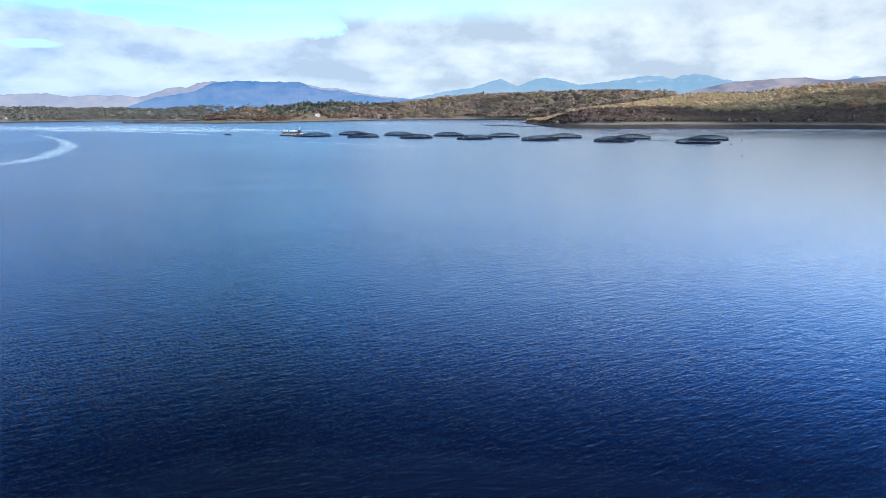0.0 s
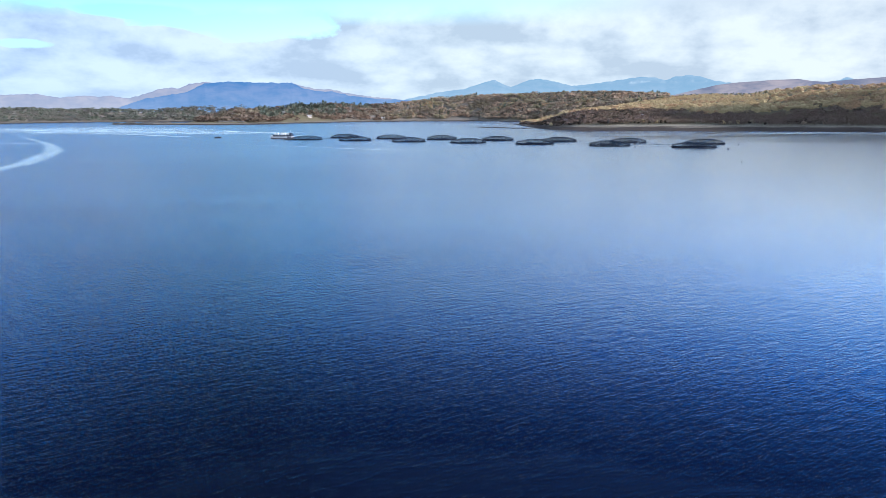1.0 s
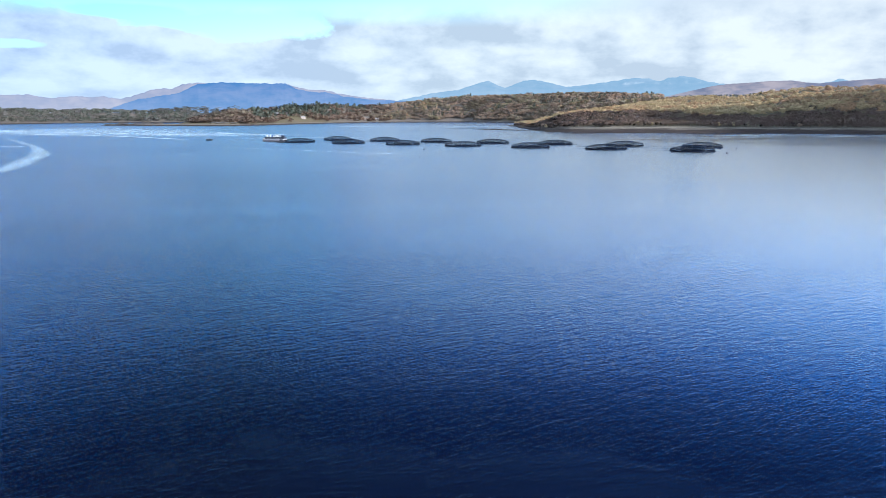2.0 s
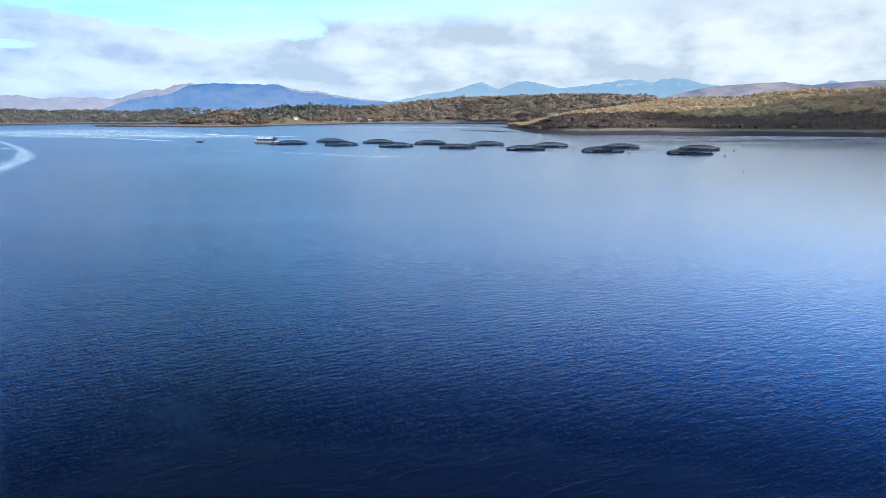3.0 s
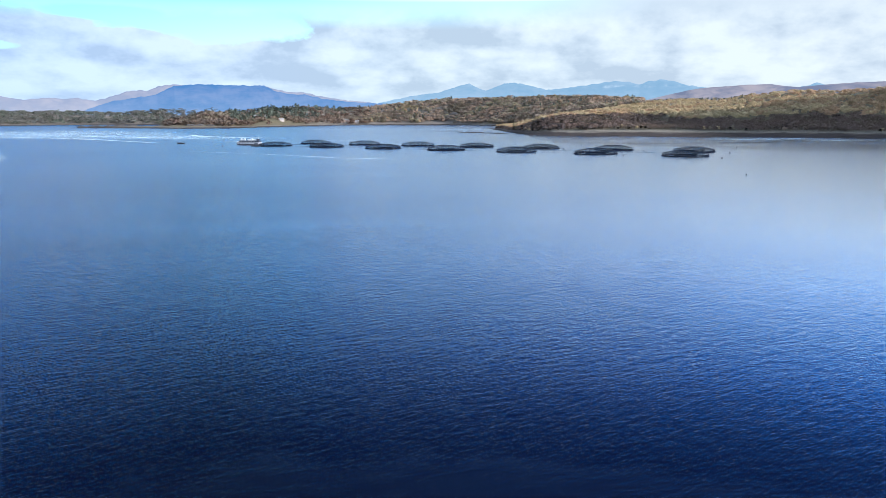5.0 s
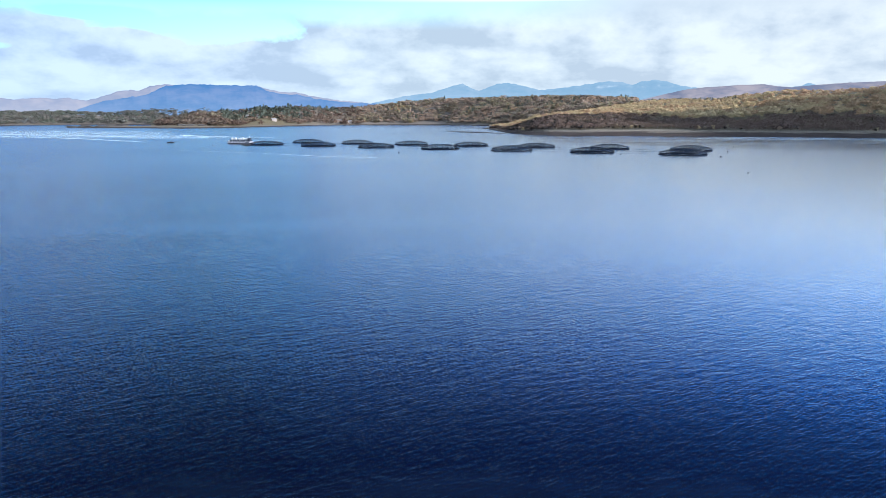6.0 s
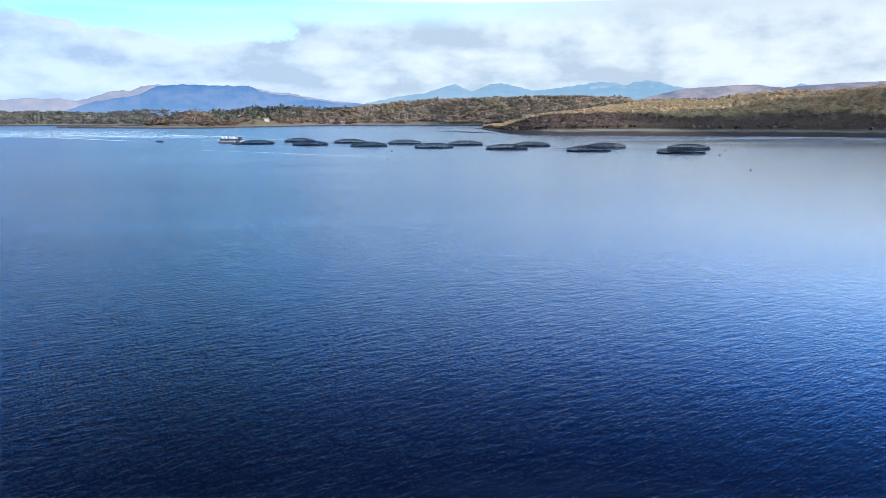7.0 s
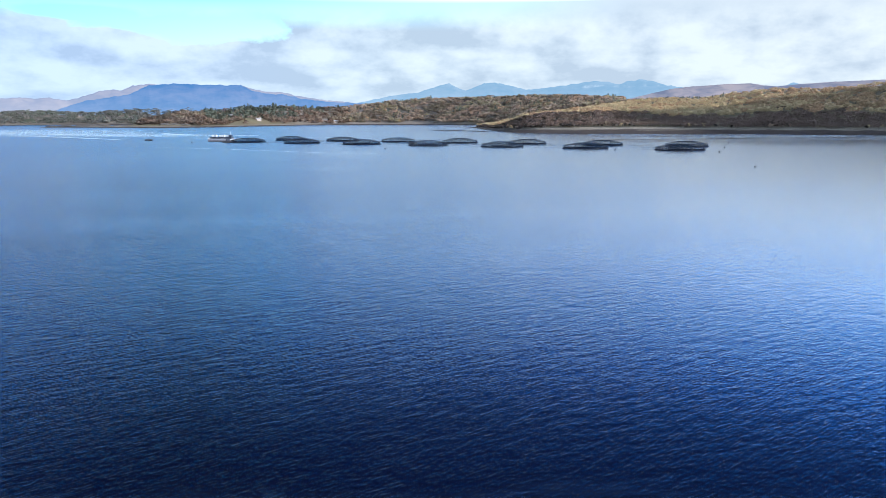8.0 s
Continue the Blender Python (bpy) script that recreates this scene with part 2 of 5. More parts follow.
def land_material():
    mat, t, b = material("moor_grass")
    vec = coords(t)
    patch = noisy(t, vec, 0.012, 5, 0.6)
    tuft = noisy(t, vec, 0.35, 5, 0.65)
    base = ramped(t, patch, ((0.30, (0.050, 0.044, 0.030)), (0.45, (0.085, 0.070, 0.044)), (0.58, (0.066, 0.060, 0.037)), (0.72, (0.095, 0.072, 0.047))))
    base = mixed(t, ramped(t, tuft, ((0.35, 0.0), (0.75, 0.5))), base, (0.075, 0.06, 0.04))
    # seaweed and wet stones below the tide mark, pale shingle at it
    z = t.nodes.new("ShaderNodeSeparateXYZ")
    t.links.new(vec, z.inputs[0])
    reach = t.nodes.new("ShaderNodeVectorMath")
    reach.operation = "LENGTH"
    t.links.new(vec, reach.inputs[0])
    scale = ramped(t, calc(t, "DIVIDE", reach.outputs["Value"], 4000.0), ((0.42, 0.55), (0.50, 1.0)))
    lift = calc(t, "ADD", calc(t, "MULTIPLY", z.outputs[2], scale), calc(t, "ADD", calc(t, "MULTIPLY", calc(t, "SUBTRACT", tuft, 0.5), 1.6), calc(t, "MULTIPLY", calc(t, "SUBTRACT", noisy(t, coords(t, (0.012, 0.075, 1), -6), 1.0, 5, 0.65, 0.5), 0.5), 5.0)))
    stones = ramped(t, noisy(t, vec, 0.8, 6, 0.7), ((0.35, (0.065, 0.058, 0.050)), (0.65, (0.16, 0.142, 0.12))))
    weed = ramped(t, noisy(t, coords(t, (0.05, 0.2, 1)), 1.0, 6, 0.65), ((0.35, (0.014, 0.011, 0.011)), (0.65, (0.040, 0.031, 0.028))))
    shore = mixed(t, calc(t, "MULTIPLY", calc(t, "SUBTRACT", lift, 2.6), 1.4, True), weed, stones)
    # distance haze put into the base colour: greyer beyond about 2.8 km
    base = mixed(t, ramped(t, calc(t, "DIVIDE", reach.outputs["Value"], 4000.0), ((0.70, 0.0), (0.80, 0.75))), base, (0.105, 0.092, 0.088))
    full = mixed(t, calc(t, "MULTIPLY", calc(t, "SUBTRACT", lift, 4.3), 0.9, True), shore, base)
    t.links.new(full, b.inputs["Base Color"])
    b.inputs["Roughness"].default_value = 0.95
    b.inputs["Specular IOR Level"].default_value = 0.15
    bumped(t, b, tuft, 0.8, 1.5)
    return mat


def leaf_material(name, tones, cell=0.085):
    """Foliage: one tone per tree-sized cell, flecked leaf by leaf."""
    mat, t, b = material(name)
    vec = coords(t, (1, 1, 0.15))
    v = t.nodes.new("ShaderNodeTexVoronoi")
    v.inputs["Scale"].default_value = cell
    t.links.new(vec, v.inputs["Vector"])
    sep = t.nodes.new("ShaderNodeSeparateColor")
    t.links.new(v.outputs["Color"], sep.inputs[0])
    stand = ramped(t, noisy(t, vec, 0.008, 4, 0.6), ((0.32, 0.0), (0.68, 1.0)))
    pick = calc(t, "ADD", calc(t, "MULTIPLY", sep.outputs[0], 0.26), calc(t, "MULTIPLY", stand, 0.74))
    stops = [(0.12 + 0.76 * i / (len(tones) - 1), c) for i, c in enumerate(tones)]
    tone = ramped(t, pick, stops)
    isl = t.nodes.new("ShaderNodeNewGeometry").outputs["Random Per Island"]
    fleck = ramped(t, isl, ((0.0, (0.88, 0.88, 0.88)), (1.0, (1.12, 1.12, 1.12))))
    leaf = mixed(t, 1.0, tone, fleck, "MULTIPLY")
    t.links.new(leaf, b.inputs["Base Color"])
    b.inputs["Roughness"].default_value = 0.85
    b.inputs["Specular IOR Level"].default_value = 0.08
    # each spray leans to the rounded form of its crown
    form, turned = t.nodes.new("ShaderNodeAttribute"), t.nodes.new("ShaderNodeVectorTransform")
    form.attribute_name, turned.vector_type = "crown_form", "NORMAL"
    turned.convert_from, turned.convert_to = "OBJECT", "WORLD"
    t.links.new(form.outputs["Vector"], turned.inputs[0])
    t.links.new(turned.outputs[0], b.inputs["Normal"])
    thru = t.nodes.new("ShaderNodeBsdfTranslucent")
    t.links.new(turned.outputs[0], thru.inputs["Normal"])
    t.links.new(leaf, thru.inputs[0])
    mixer = t.nodes.new("ShaderNodeMixShader")
    mixer.inputs[0].default_value = 0.22
    t.links.new(b.outputs[0], mixer.inputs[1])
    t.links.new(thru.outputs[0], mixer.inputs[2])
    gaps, sieve = t.nodes.new("ShaderNodeBsdfTransparent"), t.nodes.new("ShaderNodeMixShader")
    sieve.inputs[0].default_value = 0.25
    t.links.new(mixer.outputs[0], sieve.inputs[1])
    t.links.new(gaps.outputs[0], sieve.inputs[2])
    t.links.new(sieve.outputs[0], t.nodes["Material Output"].inputs["Surface"])
    return mat


def hill_material(name, low, high, haze, amount, snow=0.0):
    """Far hills (a backdrop): moor tones mixed with an emission that paints blue air haze over them."""
    mat, t, b = material(name)
    vec = coords(t)
    k = noisy(t, coords(t, (1, 1, 2.2)), 0.0035, 7, 0.62)
    fine = noisy(t, coords(t, (1, 0.4, 3.0)), 0.011, 6, 0.65, 0.6)
    tone = ramped(t, calc(t, "ADD", calc(t, "MULTIPLY", k, 0.5), calc(t, "MULTIPLY", fine, 0.5)), ((0.43, low), (0.58, high)))
    if snow:
        # a broken streak of snow under the eastern summits
        z = t.nodes.new("ShaderNodeSeparateXYZ")
        t.links.new(vec, z.inputs[0])
        off = calc(t, "ABSOLUTE", calc(t, "SUBTRACT", calc(t, "ADD", z.outputs[2], calc(t, "MULTIPLY", k, 70.0)), snow + 35.0), 0.0)
        streak = calc(t, "SUBTRACT", 1.0, calc(t, "DIVIDE", off, 14.0), True)
        east = calc(t, "MULTIPLY", calc(t, "SUBTRACT", z.outputs[0], 1050.0), 0.01, True)
        patchy = ramped(t, noisy(t, coords(t, (1, 1, 2.0)), 0.010, 5, 0.6), ((0.47, 0.0), (0.66, 0.75)))
        cap = calc(t, "MULTIPLY", calc(t, "MULTIPLY", streak, east), patchy)
        tone = mixed(t, cap, tone, (0.9, 0.92, 0.95))
    t.links.new(tone, b.inputs["Base Color"])
    b.inputs["Roughness"].default_value = 1.0
    b.inputs["Specular IOR Level"].default_value = 0.0
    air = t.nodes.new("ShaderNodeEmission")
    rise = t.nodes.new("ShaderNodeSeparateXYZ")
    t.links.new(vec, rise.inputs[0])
    # haze painted as glow, paler towards the foot of the hills
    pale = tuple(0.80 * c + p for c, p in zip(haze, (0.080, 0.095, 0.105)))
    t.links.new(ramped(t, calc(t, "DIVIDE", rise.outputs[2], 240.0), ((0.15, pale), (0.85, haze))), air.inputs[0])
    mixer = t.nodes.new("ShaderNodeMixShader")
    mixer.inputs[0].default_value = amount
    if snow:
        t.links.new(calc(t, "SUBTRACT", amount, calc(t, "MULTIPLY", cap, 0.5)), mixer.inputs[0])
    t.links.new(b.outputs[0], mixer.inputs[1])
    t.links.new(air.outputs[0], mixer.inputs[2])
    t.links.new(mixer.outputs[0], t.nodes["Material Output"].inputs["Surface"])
    return mat


def net_material(name, thin, thick):
    mat, t, b = material(name)
    b.inputs["Base Color"].default_value = (0.008, 0.017, 0.032, 1)
    b.inputs["Roughness"].default_value = 0.9
    b.inputs["Specular IOR Level"].default_value = 0.05
    tr = t.nodes.new("ShaderNodeBsdfTransparent")
    mixer = t.nodes.new("ShaderNodeMixShader")
    t.links.new(ramped(t, noisy(t, coords(t, world=False), 0.9, 3), ((0.3, thin), (0.7, thick))), mixer.inputs[0])
    t.links.new(tr.outputs[0], mixer.inputs[1])
    t.links.new(b.outputs[0], mixer.inputs[2])
    t.links.new(mixer.outputs[0], t.nodes["Material Output"].inputs["Surface"])
    return mat


M_WATER, M_LAND = water_material(), land_material()
M_GOLD = leaf_material("autumn_gold_leaves", ((0.38, 0.28, 0.165), (0.45, 0.335, 0.19), (0.49, 0.385, 0.225), (0.38, 0.30, 0.175), (0.46, 0.30, 0.18)))
M_OLIVE = leaf_material("olive_brown_leaves", ((0.36, 0.235, 0.145), (0.42, 0.265, 0.16), (0.35, 0.25, 0.15), (0.43, 0.27, 0.175)))
M_RUSSET = leaf_material("russet_leaves", ((0.28, 0.205, 0.16), (0.31, 0.215, 0.16), (0.28, 0.22, 0.18), (0.23, 0.21, 0.13), (0.36, 0.22, 0.14)))
M_BARE = leaf_material("bare_twigs", ((0.13, 0.092, 0.08), (0.165, 0.12, 0.105), (0.14, 0.108, 0.08)))
M_SCRUB = leaf_material("dark_alder_scrub", ((0.058, 0.047, 0.044), (0.088, 0.068, 0.060), (0.066, 0.060, 0.042)))
M_BROWN = leaf_material("brown_thicket", ((0.115, 0.085, 0.073), (0.15, 0.102, 0.082), (0.12, 0.10, 0.078)))
M_GREY = leaf_material("grey_brown_scrub", ((0.155, 0.125, 0.108), (0.20, 0.15, 0.124), (0.155, 0.135, 0.10), (0.205, 0.15, 0.12)))
# far shore woods: distance haze and shade put into the leaf tones
M_HAZED = leaf_material("hazed_grey_green_woods", ((0.105, 0.112, 0.115), (0.14, 0.132, 0.126), (0.102, 0.115, 0.10), (0.145, 0.132, 0.122)))
M_CONIFER = leaf_material("dark_conifer_needles", ((0.085, 0.11, 0.10), (0.115, 0.135, 0.11), (0.13, 0.14, 0.115)))
M_BARK = plain("pale_bark", (0.16, 0.145, 0.13), 0.9, 0.0, 0.4, 1.5)
M_HDPE = plain("black_pipe_plastic", (0.004, 0.006, 0.013), 0.8, 0.0, 0.3, 0.6)
M_RAIL = plain("weathered_black_rail", (0.004, 0.008, 0.020), 0.85, 0.0, 0.3, 0.6)
for _m in (M_HDPE, M_RAIL):
    _m.node_tree.nodes["Principled BSDF"].inputs["Specular IOR Level"].default_value = 0.03
M_NET, M_SIDE = net_material("dark_bird_netting", 0.20, 0.38), net_material("dark_side_netting", 0.06, 0.14)
M_ROPE = plain("tarred_rope", (0.010, 0.014, 0.024), 0.9, 0.0, 0.3, 1.0)


# ---- building helpers ----
def mesh_of(name, verts, faces, mat, smooth=False):
    me = bpy.data.meshes.new(name)
    me.from_pydata(verts, [], faces)
    if mat:
        me.materials.append(mat)
    if smooth:
        me.polygons.foreach_set("use_smooth", [True] * len(me.polygons))
    me.update()
    return me


def mesh_bm(name, bm, mat, smooth=False):
    me = bpy.data.meshes.new(name)
    bm.to_mesh(me)
    bm.free()
    if mat:
        me.materials.append(mat)
    if smooth:
        me.polygons.foreach_set("use_smooth", [True] * len(me.polygons))
    return me


def part(name, bm, mat, parent, label="", smooth=False):
    me = bm if isinstance(bm, bpy.types.Mesh) else mesh_bm(name, bm, mat, smooth)
    ob = new(name, me)
    ob.parent = parent
    if label:
        ob["label"] = label
    return ob


def box(bm, x0, x1, y0, y1, z0, z1, bevel=0.0):
    m = Matrix.Translation(((x0 + x1) / 2, (y0 + y1) / 2, (z0 + z1) / 2)) @ Matrix.Diagonal((x1 - x0, y1 - y0, z1 - z0, 1))
    r = bmesh.ops.create_cube(bm, size=1, matrix=m)
    if bevel:
        edges = list({e for v in r["verts"] for e in v.link_edges})
        bmesh.ops.bevel(bm, geom=edges, offset=bevel, segments=2, affect="EDGES", profile=0.5)


def rod(bm, a, b, r0, r1=None, sides=6):
    a, b = Vector(a), Vector(b)
    d = b - a
    m = Matrix.Translation((a + b) / 2) @ d.to_track_quat("Z", "Y").to_matrix().to_4x4()
    bmesh.ops.create_cone(bm, cap_ends=True, segments=sides, radius1=r0, radius2=r0 if r1 is None else r1, depth=d.length, matrix=m)


def hoop(bm, radius, z, thick, steps=72, sides=6):
    """A closed pipe ring."""
    rows = []
    for i in range(steps):
        a = 2 * math.pi * i / steps
        row = []
        for j in range(sides):
            c = 2 * math.pi * j / sides
            rr = radius + thick * math.cos(c)
            row.append(bm.verts.new((rr * math.cos(a), rr * math.sin(a), z + thick * math.sin(c))))
        rows.append(row)
    for i in range(steps):
        p, q = rows[i], rows[(i + 1) % steps]
        for j in range(sides):
            k = (j + 1) % sides
            bm.faces.new((p[j], q[j], q[k], p[k]))


# ---- land: heights over a plan in polar terms round the start of the flight ----
# heading, range of the waterline of the distant low shore
OUTER = ((-95, 2600), (-45, 2950), (-32.4, 3170), (-29, 3500), (-25.4, 3800), (-10, 3900))
# the same for the peninsula and the far side of the bay
SHORE = ((-19.4, 2420), (-18.6, 2300), (-17.6, 2215), (-15, 2211), (-13, 2354), (-10.5, 2636), (-8, 2917), (-5.9, 3150), (-2.5, 3300), (1.9, 3250), (3.6, 3100), (5.5, 2900), (9, 2500), (14, 2050), (20, 1700), (95, 1500))
# the same for the near headland
POINT = ((4.6, 2150), (6.0, 1720), (6.8, 1440), (7.4, 1310), (8.3, 1200), (10.2, 1145), (12.2, 1133), (15, 1128), (20, 1131), (24, 1141), (27.5, 1130), (33, 1115), (45, 1000), (62, 900), (95, 900))
# heading, range of the wooded crest, its rise over run
CREST = ((-95, 2800, .011), (-19.2, 2800, .0118), (-16.8, 2750, .0127), (-14.9, 2750, .0128), (-12.1, 2900, .0151),
         (-8.8, 3300, .0190), (-6.3, 3550, .0176), (-3.7, 3650, .0199), (-0.3, 3750, .0268), (1.9, 3750, .0299), (5, 3700, .0313),
         (8.4, 3500, .0326), (11.8, 3200, .0340), (15.2, 2900, .0318), (18.8, 2600, .0298), (22.7, 2300, .0305), (24.9, 2050, .0368),
         (26.3, 1880, .0410), (29.4, 1800, .0418), (31.4, 1780, .0440), (33.5, 1760, .0460), (40, 1700, .05), (95, 1600, .05))
EYE = 20.0
SHADE_HILL = 295.0


def wave(x, y, size, seed=0.0):
    """Cheap smooth relief, about -1 to 1."""
    u, v = x / size + seed, y / size - seed * 1.7
    return (np.sin(u * 1.7 + 1.3 * np.sin(v * 1.1 + seed)) * np.cos(v * 1.9 + 1.1 * np.sin(u * 1.3)) + 0.5 * np.sin(u * 3.9 + 2.1 * np.sin(v * 2.7)) * np.cos(v * 4.3 + seed)) / 1.5


def step(a, b, v):
    u = np.clip((v - a) / (b - a), 0, 1)
    return u * u * (3 - 2 * u)


def knot(table, az, col=1):
    k = np.array(table)
    return np.interp(az, k[:, 0], k[:, col])


def ground_height(x, y):
    az, r = np.degrees(np.arctan2(x, y)), np.hypot(x, y)
    crest_r = knot(CREST, az)
    top = EYE + knot(CREST, az, 2) * crest_r - 14.0 - 5.0 * step(25, 32, az)
    fray = 14 * wave(x, y, 60, 2.0) + 6 * wave(x, y, 17, 5.0)
    # the far side: a low beach, then a long slope to the crest
    d = r - knot(SHORE, az) - fray
    z = np.where(d < 0, d * 0.05, 3.4 * np.clip(d / 28, 0, 1))
    u = np.clip((d - 28) / np.maximum(crest_r - knot(SHORE, az) - 28, 120), 0, 1)
    z = z + (top - 3.4) * (0.55 * u + 0.45 * u * u * (3 - 2 * u)) * (d > 0) * step(-20.5, -15.0, az)
    z = np.where(az < -19.4, -9.0, z)
    # the distant low shore
    o = r - knot(OUTER, az) - fray
    low = np.where(o < 0, o * 0.05, 3.0 * np.clip(o / 30, 0, 1)) + (46.0 + 24.0 * step(-22, -17, az)) * step(20, 330, o) + 6 * wave(x, y, 210, 7.0) * step(60, 250, o)
    z = np.where(az < -8, np.maximum(z, low), z)
    # the near headland: a broad drying beach, a bank, then rough ground up to the woods
    e = r - knot(POINT, az) - fray * 0.45
    grow = step(6.2, 12.0, az)
    w = np.where(e < 0, e * 0.05, 9.0 * (0.25 + 0.75 * grow) * np.clip(e / 62, 0, 1) ** 0.85)
    w = w + step(6.6, 10.5, az) * 15.0 * step(60, 230, e)
    w = w - (1 - step(4.8, 6.2, az)) * 3.0 - 8.0 * step(110, 260, e) * (1 - step(5.2, 6.4, az))
    v = np.clip((e - 150) / np.maximum(crest_r - knot(POINT, az) - 150, 120), 0, 1)
    w = w + (top - 23.0) * (0.6 * v + 0.4 * v * v * (3 - 2 * v)) * step(6, 20, az)
    w = np.where(az < 4.6, -9.0, w)
    z = np.maximum(z, w)
    inland = np.clip(np.maximum(np.where(az > -19.4, d, -1), np.where(az > 6, e - 60, -1)) / 200, 0, 1)
    z = z + inland * (3.0 * wave(x, y, 130, 1.0) + 1.4 * wave(x, y, 45, 3.0))
    z = np.where(az > -8, z - np.clip((r - crest_r) / 400, 0, 1) * 30, z)
    # unseen hill, added farther along this shore only to shade the near woods
    q = ((x - 1190) / 170) ** 2 + ((y - 880) / 480) ** 2
    z = z + SHADE_HILL * np.exp(-q * 1.3) * np.clip((e + 20) / 160, 0, 1)
    # low rocky spit
    s = np.clip((az + 25.2) / 7.0, 0, 1)
    mid = 2420 - 230 * s + 60
    spit = (4.0 + 4.5 * s) * np.sqrt(s) * (1 - ((r - mid) / (40 + 50 * s)) ** 2) + 1.6 * wave(x, y, 24, 4.0) * np.sqrt(s) - 0.4
    z = np.where((az > -25.2) & (az < -15.5) & (spit > z), spit, z)
    # drying reef off the near point
    q = ((az - 4.6) / 2.4) ** 2 + ((r - 1395 + 38 * (az - 4)) / 26) ** 2
    reef = 1.3 * (1 - q) + 0.45 * wave(x, y, 14, 6.0)
    return np.where((reef > z) & (q < 1.4), reef, z)


def land_sheet():
    az = np.radians(np.concatenate([np.arange(-95, -36, 1.0), np.arange(-36, 37, 0.16), np.arange(37, 96, 1.0)]))
    rr = np.concatenate([np.arange(860, 1000, 30), np.arange(1000, 1320, 7), np.arange(1320, 2100, 24), np.arange(2100, 3000, 22), np.arange(3000, 4800, 50)])
    A, R = np.meshgrid(az, rr, indexing="ij")
    X, Y = np.sin(A) * R, np.cos(A) * R
    Z = ground_height(X, Y)
    v = np.stack([X, Y, Z], -1).reshape(-1, 3)
    n, m = A.shape
    i = np.arange((n - 1) * (m - 1))
    a = (i // (m - 1)) * m + i % (m - 1)
    f = np.stack([a, a + 1, a + m + 1, a + m], 1)
    keep = Z.reshape(-1)[f].max(1) > -6
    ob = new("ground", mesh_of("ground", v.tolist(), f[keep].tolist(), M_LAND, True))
    return tagged(ob, "brown autumn moorland shore with dark seaweed and pale shingle", "land", kind="structure")


land_sheet()


def sea():
    """One sheet to the horizon, cut finer near the flight."""
    s = (-9000, -3000, -800, 0, 800, 3000, 9000)
    v = [(x, y, 0.0) for y in s for x in s]
    f = [(j * 7 + i, j * 7 + i + 1, j * 7 + i + 8, j * 7 + i + 7) for j in range(6) for i in range(6)]
    return tagged(new("water", mesh_of("water", v, f, M_WATER)), "deep blue rippled sea loch water under a cloudy sky", "water", kind="structure")


sea()


def ridge(name, label, knots, rng, depth, mat, seed, rough=5.0):
    """A far hill: crest heights by heading, a broken slope towards the water and a back slope."""
    k = np.array(knots)
    az = np.arange(k[0, 0], k[-1, 0], 0.08)
    crest = np.interp(az, k[:, 0], k[:, 1]) + 4.0
    bumps = rough * np.array([noise.fractal((a * 2.2, seed * 7, 0), 0.9, 2.1, 5) for a in az])
    s = np.linspace(0, 1, 26)
    rows = []
    for u in s:
        r = rng - depth * (1 - u)
        x, y = np.sin(np.radians(az)) * r, np.cos(np.radians(az)) * r
        cut = np.array([noise.fractal((a * 0.7, u * 3.0, seed * 5), 0.9, 2.1, 5) for a in az])
        rows.append(np.stack([x, y, -10 + (crest + 10) * (0.35 * u + 0.65 * u ** 1.7) + bumps * max(0.0, (u - 0.72) / 0.28) ** 2 + rough * 4 * cut * u * (1 - u)], 1))
    r = rng + 150
    rows.append(np.stack([np.sin(np.radians(az)) * r, np.cos(np.radians(az)) * r, np.full_like(az, -10.0)], 1))
    v, n = np.concatenate(rows), len(az)
    f = [(j * n + i, j * n + i + 1, (j + 1) * n + i + 1, (j + 1) * n + i) for j in range(len(rows) - 1) for i in range(n - 1)]
    return tagged(new(name, mesh_of(name, v.tolist(), f, mat, True)), label, "hill", kind="structure")


# blue shade on the hill and sunlight on the spur are put into these colours
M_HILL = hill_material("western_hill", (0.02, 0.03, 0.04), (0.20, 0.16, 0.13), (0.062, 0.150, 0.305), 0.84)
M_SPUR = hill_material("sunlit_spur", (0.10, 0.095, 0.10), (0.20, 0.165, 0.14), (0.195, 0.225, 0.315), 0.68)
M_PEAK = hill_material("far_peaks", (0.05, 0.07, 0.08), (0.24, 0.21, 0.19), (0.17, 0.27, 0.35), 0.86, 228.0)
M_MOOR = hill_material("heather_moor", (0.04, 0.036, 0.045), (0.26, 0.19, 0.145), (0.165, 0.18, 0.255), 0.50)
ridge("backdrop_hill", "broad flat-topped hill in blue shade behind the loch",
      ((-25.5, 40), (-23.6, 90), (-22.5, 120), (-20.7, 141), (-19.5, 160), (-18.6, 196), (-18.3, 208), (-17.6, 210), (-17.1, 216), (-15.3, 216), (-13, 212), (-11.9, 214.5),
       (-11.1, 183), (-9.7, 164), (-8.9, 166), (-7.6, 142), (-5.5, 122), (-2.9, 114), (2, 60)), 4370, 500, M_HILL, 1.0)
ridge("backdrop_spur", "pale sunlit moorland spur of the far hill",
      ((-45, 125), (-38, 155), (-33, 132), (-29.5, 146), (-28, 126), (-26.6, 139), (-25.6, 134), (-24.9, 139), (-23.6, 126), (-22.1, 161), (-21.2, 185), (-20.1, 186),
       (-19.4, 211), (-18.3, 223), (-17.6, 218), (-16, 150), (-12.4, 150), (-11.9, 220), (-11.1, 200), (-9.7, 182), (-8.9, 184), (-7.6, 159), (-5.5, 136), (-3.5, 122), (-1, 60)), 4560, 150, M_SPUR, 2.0)
